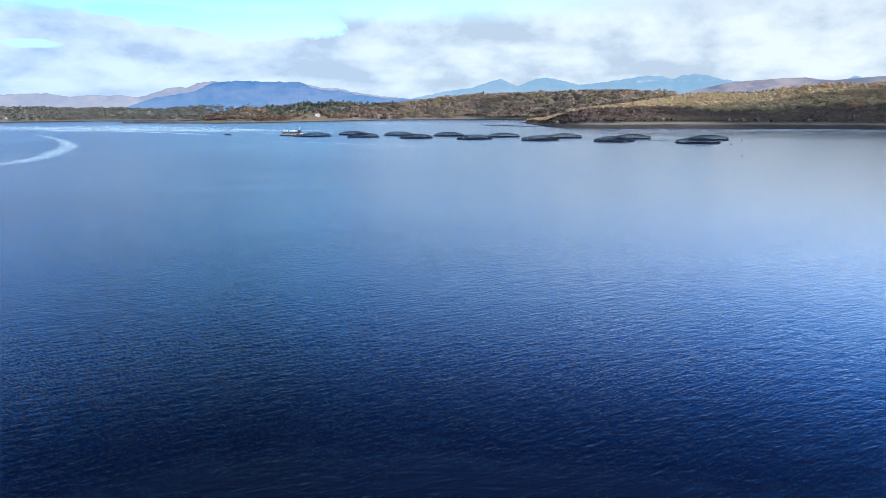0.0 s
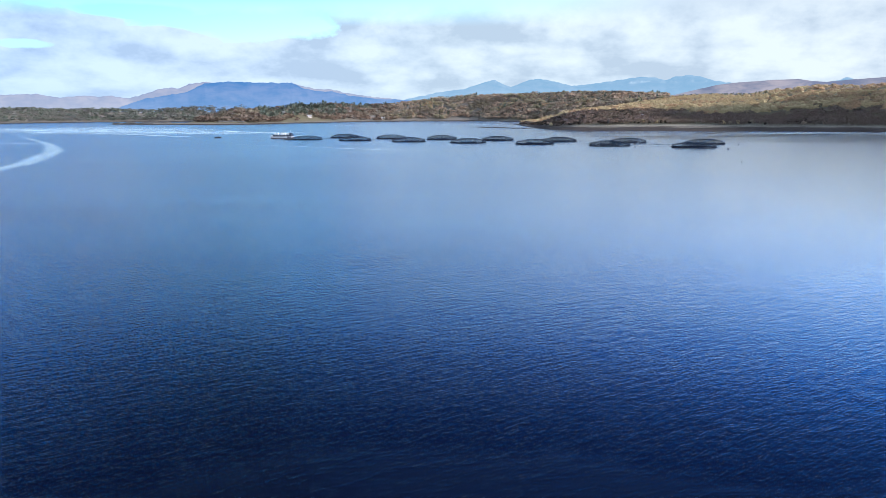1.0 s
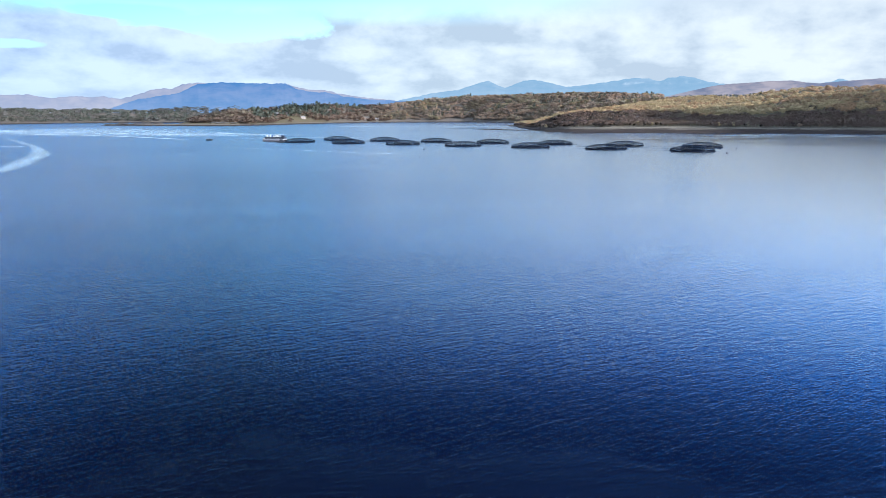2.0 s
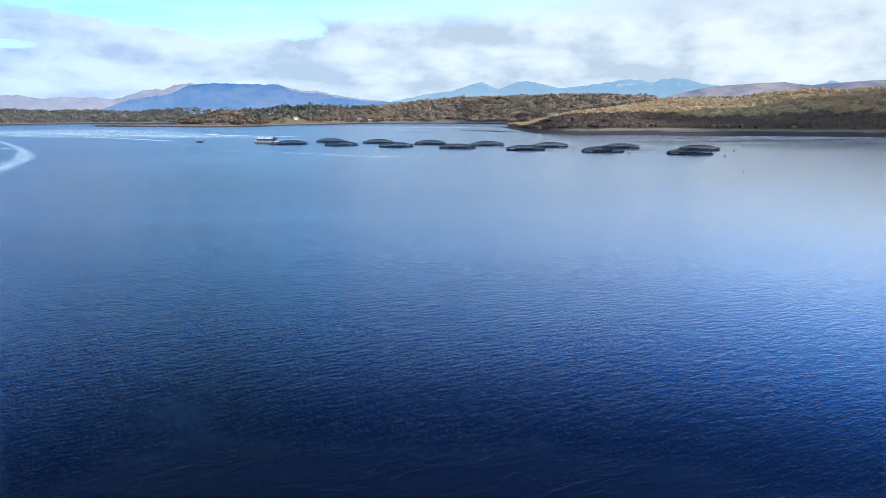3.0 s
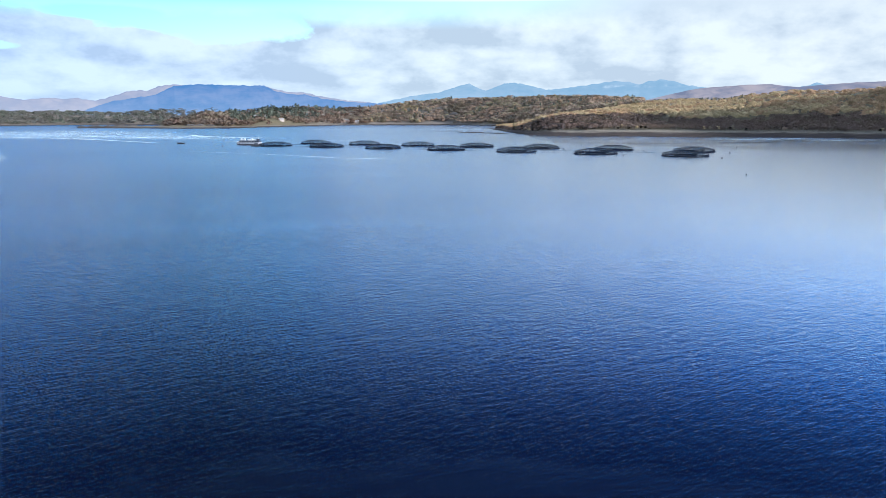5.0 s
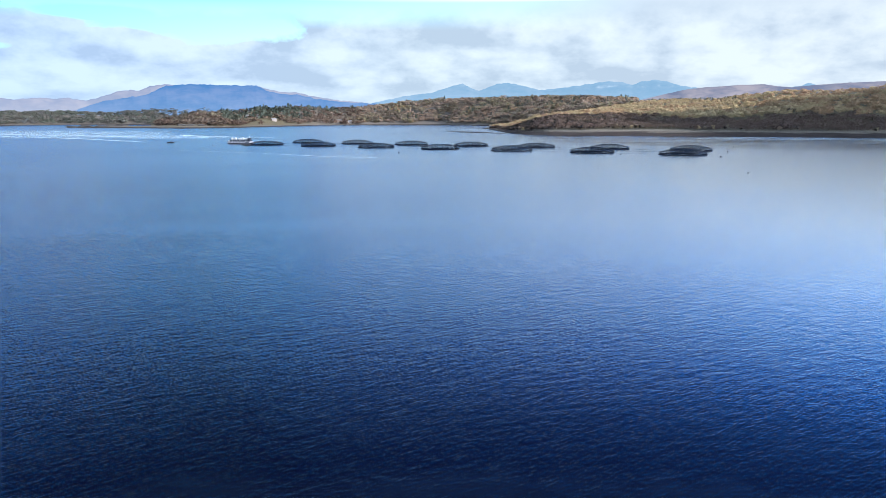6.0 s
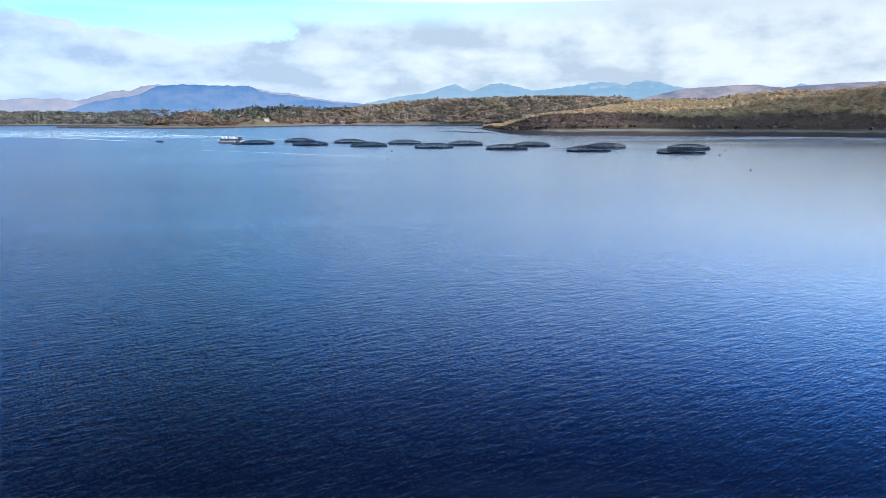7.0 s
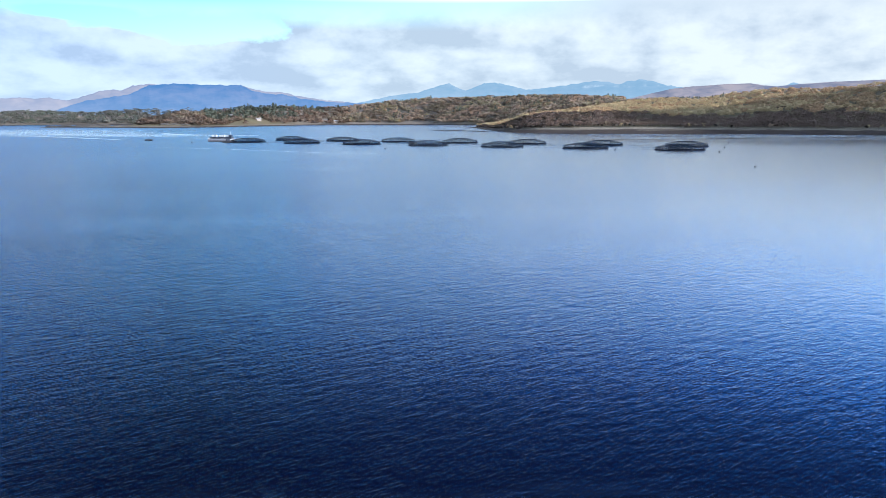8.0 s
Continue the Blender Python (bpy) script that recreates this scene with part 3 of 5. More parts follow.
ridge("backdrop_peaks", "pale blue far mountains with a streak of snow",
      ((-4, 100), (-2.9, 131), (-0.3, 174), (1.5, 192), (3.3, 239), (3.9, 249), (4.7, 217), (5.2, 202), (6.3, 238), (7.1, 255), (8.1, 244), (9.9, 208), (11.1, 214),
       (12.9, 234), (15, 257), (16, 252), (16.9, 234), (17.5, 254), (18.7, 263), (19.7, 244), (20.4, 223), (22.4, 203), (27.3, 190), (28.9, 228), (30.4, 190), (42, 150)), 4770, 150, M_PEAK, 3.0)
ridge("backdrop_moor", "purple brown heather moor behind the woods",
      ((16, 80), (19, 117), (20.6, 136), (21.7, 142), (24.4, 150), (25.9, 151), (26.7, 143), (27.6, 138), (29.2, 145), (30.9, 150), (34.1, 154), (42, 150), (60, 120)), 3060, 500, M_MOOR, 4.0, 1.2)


# ---- fish farm ----
PEN_R = 16.0


def ring_sheet(r0, z0, r1, z1, steps=72):
    v, f = [], []
    for i in range(steps):
        a = 2 * math.pi * i / steps
        v += [(r0 * math.cos(a), r0 * math.sin(a), z0), (r1 * math.cos(a), r1 * math.sin(a), z1)]
    for i in range(steps):
        j = (i + 1) % steps
        f.append((2 * i, 2 * j, 2 * j + 1, 2 * i + 1))
    return v, f


def fish_pen():
    pen = tagged(new("fish_pen"), "round black floating fish pen with railings and bird net", "fish pen", "fish pens in the mooring grid")
    bm = bmesh.new()
    hoop(bm, PEN_R - 0.25, 0.18, 0.30)
    part("float_pipe", bm, M_HDPE, pen, smooth=True)
    bm = bmesh.new()
    hoop(bm, PEN_R - 1.05, 0.16, 0.25)
    part("float_pipe", bm, M_HDPE, pen, smooth=True)
    v, f = ring_sheet(PEN_R - 1.0, 0.47, PEN_R - 0.3, 0.47)
    part("walkway", mesh_of("walkway", v, f, M_RAIL), None, pen, "grey walkway between the float pipes")
    bm = bmesh.new()
    hoop(bm, PEN_R - 0.85, 1.15, 0.11)
    part("handrail", bm, M_RAIL, pen, smooth=True)
    bm = bmesh.new()
    hoop(bm, PEN_R - 0.85, 1.95, 0.17)
    part("net_rail", bm, M_RAIL, pen, smooth=True)
    bm = bmesh.new()
    rod(bm, (0, 0, 0.1), (0, 0, 2.0), 0.11, 0.08)
    box(bm, -1.0, 0.7, -0.16, 0.16, 0.30, 0.52, 0.05)
    post = mesh_bm("stanchion", bm, M_HDPE)
    for i in range(32):
        a = 2 * math.pi * i / 32
        o = part("stanchion", post, None, pen)
        o.matrix_local = pose((PEN_R - 0.85) * math.cos(a), (PEN_R - 0.85) * math.sin(a), 0, 0, 0, math.degrees(a))
    v, f = ring_sheet(PEN_R - 0.85, 0.4, PEN_R - 0.85, 1.95)
    part("side_net", mesh_of("side_net", v, f, M_SIDE), None, pen, "dark net hung from the rail")
    v, f = ring_sheet(PEN_R - 0.85, 1.95, 7.4, 3.6)
    part("bird_net", mesh_of("bird_net", v, f, M_NET), None, pen, "dark bird net sloping up to the ring")
    v, f = ring_sheet(7.4, 3.6, 0.3, 3.5, 36)
    part("top_net", mesh_of("top_net", v, f, M_NET), None, pen)
    bm = bmesh.new()
    hoop(bm, 7.4, 3.6, 0.2, 48)
    part("support_ring", bm, M_RAIL, pen, smooth=True)
    bm = bmesh.new()
    hoop(bm, 7.4, 0.18, 0.2, 48)
    part("support_float", bm, M_HDPE, pen, smooth=True)
    bm = bmesh.new()
    rod(bm, (7.4, 0, 0.2), (7.4, 0, 3.6), 0.12)
    pole = mesh_bm("support_pole", bm, M_RAIL)
    bm = bmesh.new()
    rod(bm, (PEN_R - 0.85, 0, 1.95), (7.4, 0, 3.6), 0.08, sides=4)
    rope = mesh_bm("net_rope", bm, M_ROPE)
    for i in range(10):
        part("support_pole", pole, None, pen).matrix_local = pose(0, 0, 0, 0, 0, 36 * i)
    for i in range(20):
        part("net_rope", rope, None, pen).matrix_local = pose(0, 0, 0, 0, 0, 18 * i + 4)
    return pen


PEN_A, PEN_B, STEP = Vector((-140.8, 736.2, 0)), Vector((-110.6, 799.0, 0)), Vector((53.6, -34.6, 0))
first = fish_pen()
first.location = PEN_A
for _row, _start in enumerate((PEN_A, PEN_B)):
    for _i in range(7):
        if _row or _i:
            p = _start + STEP * _i
            copy_thing(first, pose(p.x, p.y, 0, 0, 0, 23 * _i + 11 * _row))


# ---- woods ----
rng = np.random.default_rng(7)


def facing_quads(centre, size, stretch=1.0, out=None, loose=0.50):
    """Small leaf sprays: a quad at each centre, turned at random or roughly to face outwards."""
    n = len(centre)
    w = rng.normal(size=(n, 3))
    w /= np.linalg.norm(w, axis=1)[:, None]
    if out is not None:
        w = out + loose * w
        w /= np.linalg.norm(w, axis=1)[:, None]
    a = np.cross(w, rng.normal(size=(n, 3)))
    a /= np.linalg.norm(a, axis=1)[:, None]
    b = np.cross(w, a)
    s = size * rng.uniform(0.45, 1.5, (n, 1)) * 0.5
    a, b = a * s * stretch, b * s
    return np.stack([centre - a - b * 0.7, centre + a - b, centre + a * 0.8 + b, centre - a * 1.1 + b * 0.8], 1)


def crown_broad(n, leaf, wide=0.34, low=0.22, loose=0.35):
    """A rounded crown of billowing lobes, each a shell of overlapping leaf sprays, with gaps between them."""
    lobes = max(5, n // 11)
    th, h = rng.uniform(0, 6.283, lobes), low + 0.10 + (0.74 - low) * rng.uniform(0, 1, lobes) ** 0.8
    rad = wide * np.sqrt(rng.uniform(0.05, 1, lobes)) * np.sqrt(np.clip(1 - ((h - 0.46) / 0.46) ** 2, 0.05, 1))
    c, size = np.stack([rad * np.cos(th), rad * np.sin(th), h], 1), rng.uniform(0.12, 0.21, lobes)
    got, way = [], []
    while sum(map(len, got)) < n:
        k = rng.integers(0, lobes, 4 * n)
        d = rng.normal(size=(4 * n, 3))
        d /= np.linalg.norm(d, axis=1)[:, None]
        p = c[k] + d * size[k][:, None] * rng.uniform(0.85, 1.12, (4 * n, 1)) * np.array([1, 1, 0.85])
        inside = (np.linalg.norm(p[:, None] - c[None], axis=2) < 0.80 * size[None]).any(1)
        keep = ~inside & (d[:, 2] > -0.55)
        got.append(p[keep])
        way.append(d[keep])
    return facing_quads(np.concatenate(got)[:n], leaf, 1.15, np.concatenate(way)[:n], loose)


def crown_twigs(n, leaf):
    """A leafless crown: fine twig sprays that fan up and out over rounded lobes."""
    return crown_broad(n, leaf, 0.34, 0.20, 0.9)


def crown_fir(n, leaf):
    h = rng.uniform(0.06, 1.0, n) ** 0.9
    th, rad = rng.uniform(0, 6.283, n), (1.02 - h) * 0.20 * rng.uniform(0.6, 1.1, n)
    return facing_quads(np.stack([rad * np.cos(th), rad * np.sin(th), h], 1), leaf, 1.3)


def stem_quads(r=0.016, top=0.5):
    """Three tapered sides of a trunk."""
    q = []
    for i in range(3):
        a, b = 2.094 * i, 2.094 * (i + 1)
        q.append([(r * math.cos(a), r * math.sin(a), -0.05), (r * math.cos(b), r * math.sin(b), -0.05),
                  (0.4 * r * math.cos(b), 0.4 * r * math.sin(b), top), (0.4 * r * math.cos(a), 0.4 * r * math.sin(a), top)])
    return np.array(q)


def form_of(quads):
    """For each spray, the way that the rounded crown faces there, mixed with its own tilt."""
    mid = quads.mean(1)
    ball = (mid - np.array([0, 0, 0.40])) * np.array([1.0, 1.0, 0.85]) + np.array([0, 0, 0.03])
    ball /= np.linalg.norm(ball, axis=1)[:, None] + 1e-6
    own = np.cross(quads[:, 2] - quads[:, 0], quads[:, 3] - quads[:, 1])
    own /= np.linalg.norm(own, axis=1)[:, None] + 1e-9
    own *= np.where((own * ball).sum(1) < 0, -1, 1)[:, None]
    mix = 0.62 * ball + 0.26 * own + np.array([0, 0, 0.60])
    return mix / np.linalg.norm(mix, axis=1)[:, None]


def wood(name, label, spots, heights, shapes, mat, spread=1.0, category="trees"):
    """Many trees as one object: every tree gets one of the shapes, turned and scaled."""
    if len(spots) == 0:
        return None
    out, lean = [], []
    which = rng.integers(0, len(shapes), len(spots))
    turn = rng.uniform(0, 6.283, len(spots))
    for k, sh in enumerate(shapes):
        i = np.flatnonzero(which == k)
        c, s = np.cos(turn[i])[:, None, None], np.sin(turn[i])[:, None, None]
        hx = heights[i][:, None, None] * spread * rng.uniform(0.85, 1.2, len(i))[:, None, None]
        p = sh[None]
        X = (p[..., 0] * c - p[..., 1] * s) * hx + spots[i, 0][:, None, None]
        Y = (p[..., 0] * s + p[..., 1] * c) * hx + spots[i, 1][:, None, None]
        Z = p[..., 2] * heights[i][:, None, None] + spots[i, 2][:, None, None]
        out.append(np.stack([X, Y, Z], -1).reshape(-1, 3))
        q = form_of(sh)[None]
        c, s = c[..., 0], s[..., 0]
        lean.append(np.stack([q[..., 0] * c - q[..., 1] * s, q[..., 0] * s + q[..., 1] * c, q[..., 2] + 0 * c], -1).reshape(-1, 3))
    v = np.concatenate(out).astype(np.float32)
    n = len(v) // 4
    me = bpy.data.meshes.new(name)
    me.vertices.add(4 * n)
    me.vertices.foreach_set("co", v.ravel())
    me.loops.add(4 * n)
    me.loops.foreach_set("vertex_index", np.arange(4 * n, dtype=np.int32))
    me.polygons.add(n)
    me.polygons.foreach_set("loop_start", np.arange(0, 4 * n, 4, dtype=np.int32))
    me.materials.append(mat)
    me.attributes.new("crown_form", "FLOAT_VECTOR", "FACE").data.foreach_set("vector", np.concatenate(lean).astype(np.float32).ravel())
    me.update(calc_edges=True)
    return tagged(new(name, me), label, category, kind="stuff")


HOMES = ((-512, 2720), (-597, 2660), (-566, 2706), (-328, 3260), (-281, 3255), (-1580, 3745), (-1755, 2815), (221, 1960), (342, 1252))


def clear_of_homes(x, y, az, r):
    """True where no house would stand in the wood or be hidden by it."""
    ok = np.ones(len(x), bool)
    for hx, hy in HOMES[:8]:
        off, back = np.radians(az - math.degrees(math.atan2(hx, hy))) * r, math.hypot(hx, hy) - r
        ok &= ~((np.abs(off) < 11) & (back > -12) & (back < 75))
    return ok


def sown(az0, az1, r0, r1, gap, seed):
    """Jittered spots on the land in a sector: x, y, z and heading, range."""
    g = np.random.default_rng(seed)
    n = int(radians(az1 - az0) * (r1 * r1 - r0 * r0) / 2 / gap ** 2)
    az, r = g.uniform(az0, az1, n), np.sqrt(g.uniform(r0 * r0, r1 * r1, n))
    x, y = np.sin(np.radians(az)) * r, np.cos(np.radians(az)) * r
    k = clear_of_homes(x, y, az, r)
    x, y, az, r = x[k], y[k], az[k], r[k]
    return np.stack([x, y, ground_height(x, y)], 1), az, r, g


BROAD = [crown_broad(n, 0.105, w) for n, w in ((105, 0.34), (115, 0.40), (95, 0.28), (110, 0.36), (120, 0.44), (100, 0.32), (95, 0.26), (115, 0.38))]
TWIGS = [np.concatenate([crown_twigs(84, 0.085), stem_quads(0.013, 0.6)]) for _ in range(6)]
FIRS = [np.concatenate([crown_fir(60, 0.10), stem_quads(0.02, 0.3)]) for _ in range(4)]
FAR_BROAD = [crown_broad(80, 0.14, w, 0.08, 0.7) for w in (0.34, 0.46, 0.40, 0.50, 0.3, 0.44)]
FAR_TWIGS = [crown_broad(72, 0.135, w, 0.08, 0.9) for w in (0.34, 0.44, 0.38)]
FAR_FIRS = [crown_fir(34, 0.15) for _ in range(5)]


def sizes(g, p, low, high, clump=38.0):
    """Heights with many small trees and a few tall ones, in taller and lower clumps."""
    rise = 0.6 * wave(p[:, 0], p[:, 1], clump, 4.4) + 0.4 * wave(p[:, 0], p[:, 1], clump * 0.42, 2.9)
    return (low + (high - low) * g.beta(1.8, 2.6, len(p))) * np.clip(1 + 0.38 * rise, 0.6, 1.4)


def near_woods():
    p, az, r, g = sown(6.0, 38, 1150, 2650, 12.0, 1)
    e = r - knot(POINT, az)
    bank = 50 + 12 * wave(p[:, 0], p[:, 1], 50, 3.0) + 14 * (az < 8.5) + 10 * ((az > 13.5) & (az < 20.5))
    ok = (e > bank) & (r < knot(CREST, az) + 60) & ((r < 2350) | (az > 15))
    clear = wave(p[:, 0], p[:, 1], 150, 8.0)
    stand = wave(p[:, 0], p[:, 1], 95, 5.5) + 0.5 * wave(p[:, 0], p[:, 1], 33, 1.5) + g.normal(0, 0.2, len(r))
    belt = e < bank + 100 + 40 * wave(p[:, 0], p[:, 1], 60, 9.0) + 60 * step(19, 27, az) + 130 * step(20, 14, az)
    h = sizes(g, p, 8, 14, 34.0) * np.where(r > 1500, 0.72, 0.95)
    bare = ok & (belt | (stand > 1.0) | (az < 9.0) & (r < 1700))
    low = bare & (az < 14.5) & ((e < bank + 190) | (az < 9.0))
    h = np.where(low, h * 0.72, np.where(belt, h * 0.75, h))
    thin = (r > 1700) & (g.uniform(size=len(r)) < 0.45)
    fir = ok & ~bare & (stand < -1.5) | (ok & ~bare & (az > 17.5) & (az < 24.0) & (r > knot(CREST, az) - 190) & (stand < 0.35))
    leafy = ok & ~bare & ~fir & ~thin
    gold = leafy & (stand > -0.35 + 0.7 * step(24, 31, az))
    rust = leafy & ~gold
    q, qaz, qr, g = sown(9.0, 38, 1180, 1620, 9.5, 11)
    qe = qr - knot(POINT, qaz)
    qbank = 52 + 12 * wave(q[:, 0], q[:, 1], 50, 3.0) + 10 * ((qaz > 13.5) & (qaz < 20.5))
    thick = (qe > qbank) & (qe < qbank + 90 + 40 * wave(q[:, 0], q[:, 1], 60, 9.0) + 50 * step(19, 27, qaz) + 60 * step(20, 14, qaz))
    wood("bare_woodland", "dense leafless thicket behind the near beach", q[thick], sizes(g, q, 6, 11)[thick], TWIGS, M_BARE, 1.5)
    wood("bare_woodland", "leafless grey brown trees along the near shore", p[bare & ~low], h[bare & ~low], TWIGS, M_BARE, 1.8)
    wood("shore_scrub", "dark brown leafless scrub above the beach", p[low], h[low], BROAD, M_SCRUB, 2.0, "bushes")
    wood("golden_woodland", "golden and olive autumn birch woods on the hillside", p[gold], h[gold], BROAD, M_GOLD, 1.45)
    wood("russet_woodland", "olive brown autumn woods on the hillside", p[rust], h[rust], BROAD, M_OLIVE, 1.45)
    wood("fir_stand", "dark green fir trees along the crest", p[fir], h[fir] * 1.0, FIRS, M_CONIFER)


def far_woods():
    # across the bay
    p, az, r, g = sown(-4.5, 17, 2300, 3950, 15.0, 2)
    d = r - knot(SHORE, az)
    ok = (d > 60 + 30 * wave(p[:, 0], p[:, 1], 80, 2.0)) & (r < knot(CREST, az) + 80) & (p[:, 2] > 4)
    stand = wave(p[:, 0], p[:, 1], 170, 5.5) + 0.5 * wave(p[:, 0], p[:, 1], 60, 1.5) + g.normal(0, 0.4, len(r))
    h = sizes(g, p, 10, 19)
    fir, grey = ok & (stand < -0.9), ok & ((stand > 0.75) | (d < 260) & (stand > -0.3) | (r > knot(CREST, az) - 420) & (stand > 0.1))
    rust = ok & ~fir & ~grey
    wood("russet_woodland", "russet and orange autumn woods across the bay", p[rust], h[rust], FAR_BROAD, M_RUSSET, 1.75)
    wood("grey_woodland", "grey brown leafless woods across the bay", p[grey], h[grey], FAR_TWIGS, M_GREY, 1.65)
    wood("fir_stand", "scattered dark firs in the far woods", p[fir], h[fir] * 1.2, FAR_FIRS, M_CONIFER)
    # the peninsula with the farmhouse
    p, az, r, g = sown(-19, -4, 2200, 3750, 14.5, 3)
    d = r - knot(SHORE, az)
    stand = wave(p[:, 0], p[:, 1], 120, 4.5) + 0.5 * wave(p[:, 0], p[:, 1], 45, 2.5) + g.normal(0, 0.4, len(r))
    meadow = (az > -13.4) & (az < -6.5) & (d < np.where((az > -12.9) & (az < -9.7), 175, 75)) & (d > 15) & (stand < 0.6)
    ok = (d > 32) & ~meadow & (r < knot(CREST, az) + 80) & (p[:, 2] > 3)
    h = sizes(g, p, 9, 18) * np.where(d < 160, 0.95, 1.0)
    fir = ok & (az > -14.5) & (d > 190) & (stand < 0.08 - 0.6 * step(-8.5, -6.5, az))
    warm = (stand > 0.4) | (d < 110)
    rust, grey = ok & ~fir & warm, ok & ~fir & ~warm
    wood("brown_scrub", "brown autumn thickets on the low peninsula", p[rust], h[rust], FAR_BROAD, M_BROWN, 1.65)
    wood("grey_woodland", "grey brown woods on the low peninsula", p[grey], h[grey], FAR_TWIGS, M_GREY, 1.65)
    wood("fir_stand", "tall dark firs behind the farmhouse", p[fir], h[fir] * 1.4, FAR_FIRS, M_CONIFER, 1.6)
    # low shore beyond the spit
    p, az, r, g = sown(-40, -9, 2950, 4250, 16.0, 4)
    d = r - knot(OUTER, az)
    stand = wave(p[:, 0], p[:, 1], 140, 6.5) + g.normal(0, 0.5, len(r))
    ok = (d > 45) & (p[:, 2] > 3.5) & (d < 420)
    h = sizes(g, p, 9, 19)
    fir, grey = ok & (stand < -0.7), ok & (stand >= -0.7)
    wood("grey_woodland", "grey green woods on the distant low shore", p[grey], h[grey], FAR_BROAD, M_HAZED, 1.75)
    wood("fir_stand", "dark evergreens on the distant low shore", p[fir], h[fir] * 1.15, FAR_BROAD, M_CONIFER, 0.95)


near_woods()
far_woods()


def shore_tree(mat, crown, h, label, seed):
    """A single tree at the wood's edge: leaning tapered trunk, limbs and a ragged crown."""
    g = random.Random(seed)
    tree = tagged(new("tree"), label, "tree", "trees along the near shore")
    bm = bmesh.new()
    tip = Vector((g.uniform(-0.05, 0.05) * h, g.uniform(-0.05, 0.05) * h, 0.62 * h))
    rod(bm, (0, 0, -0.4), tip * 0.5, 0.022 * h, 0.015 * h, 7)
    rod(bm, tip * 0.5, tip, 0.015 * h, 0.006 * h, 6)
    for _ in range(9):
        k = g.uniform(0.4, 0.98)
        a, reach = g.uniform(0, 6.283), g.uniform(0.16, 0.32) * h
        s = tip * k
        e = s + Vector((math.cos(a) * reach, math.sin(a) * reach, g.uniform(0.10, 0.26) * h))
        rod(bm, s, e, 0.008 * h, 0.003 * h, 4)
    part("trunk", bm, M_BARK, tree, "pale grey trunk and limbs")
    q = (crown * h).reshape(-1, 3)
    f = np.arange(len(q)).reshape(-1, 4)
    me = mesh_of("crown", q.tolist(), f.tolist(), mat)
    me.attributes.new("crown_form", "FLOAT_VECTOR", "FACE").data.foreach_set("vector", form_of(crown).astype(np.float32).ravel())
    part("crown", me, None, tree)
    return tree


def shore_trees():
    kinds = [(M_BARE, crown_twigs(150, 0.07), 9.5, "leafless grey brown tree above the beach"),
             (M_BARE, crown_twigs(130, 0.075), 8.0, "leafless grey brown tree above the beach"),
             (M_SCRUB, crown_broad(110, 0.13), 6.5, "dark brown bushy tree above the beach"),
             (M_RUSSET, crown_broad(120, 0.12), 8.5, "russet autumn tree at the wood's edge"),
             (M_GOLD, crown_broad(120, 0.12), 8.0, "olive gold autumn tree at the wood's edge")]
    models = [shore_tree(m, c, h, lab, i) for i, (m, c, h, lab) in enumerate(kinds)]
    g = random.Random(3)
    for k in range(150):
        az = 7.6 + 28.4 * (k + g.uniform(-0.4, 0.4)) / 150
        a = radians(az)
        back = 50 + 10 * (13.5 < az < 20.5) + 14 * (az < 8.5) + g.uniform(-7, 9)
        r = float(knot(POINT, az)) + back
        x, y = math.sin(a) * r, math.cos(a) * r
        z = float(ground_height(np.array([x]), np.array([y]))[0])
        i = k if k < 5 else g.choices(range(5), (5, 5, 1, 1, 1) if az > 15 else (3, 2, 8, 0, 0))[0]
        if k < 5:
            models[k].location = (x, y, z)
            continue
        m = pose(x, y, z, 0, 0, g.uniform(0, 360)) @ Matrix.Scale(g.uniform(0.75, 1.15), 4)
        copy_thing(models[i], m)


shore_trees()


# ---- feed barge, boats, buoys ----
M_HULL = plain("pale_grey_hull_paint", (0.26, 0.265, 0.32), 0.5, 0.0, 0.15, 0.5)
M_BOOT = plain("dark_boot_top", (0.010, 0.012, 0.018), 0.7, 0.0, 0.3, 0.5)
M_CABIN = plain("navy_cabin_paint", (0.010, 0.018, 0.038), 0.7, 0.0, 0.2, 0.5)
M_WHITE = plain("white_gloss_paint", (0.34, 0.36, 0.38), 0.55, 0.0, 0.06, 0.8)
M_GLASS = plain("dark_window_glass", (0.015, 0.02, 0.03), 0.08, 0.0, 0.1, 0.5)
M_STEEL = plain("galvanised_steel", (0.36, 0.38, 0.40), 0.4, 0.9, 0.2, 2.0)
M_BUOY = plain("grey_buoy_plastic", (0.010, 0.013, 0.020), 0.7, 0.0, 0.3, 2.0)
M_BAND = plain("faded_buoy_band", (0.045, 0.05, 0.06), 0.6, 0.0, 0.2, 2.0)
M_DECK = plain("worn_deck_plate", (0.14, 0.15, 0.16), 0.7, 0.2, 0.3, 1.0)


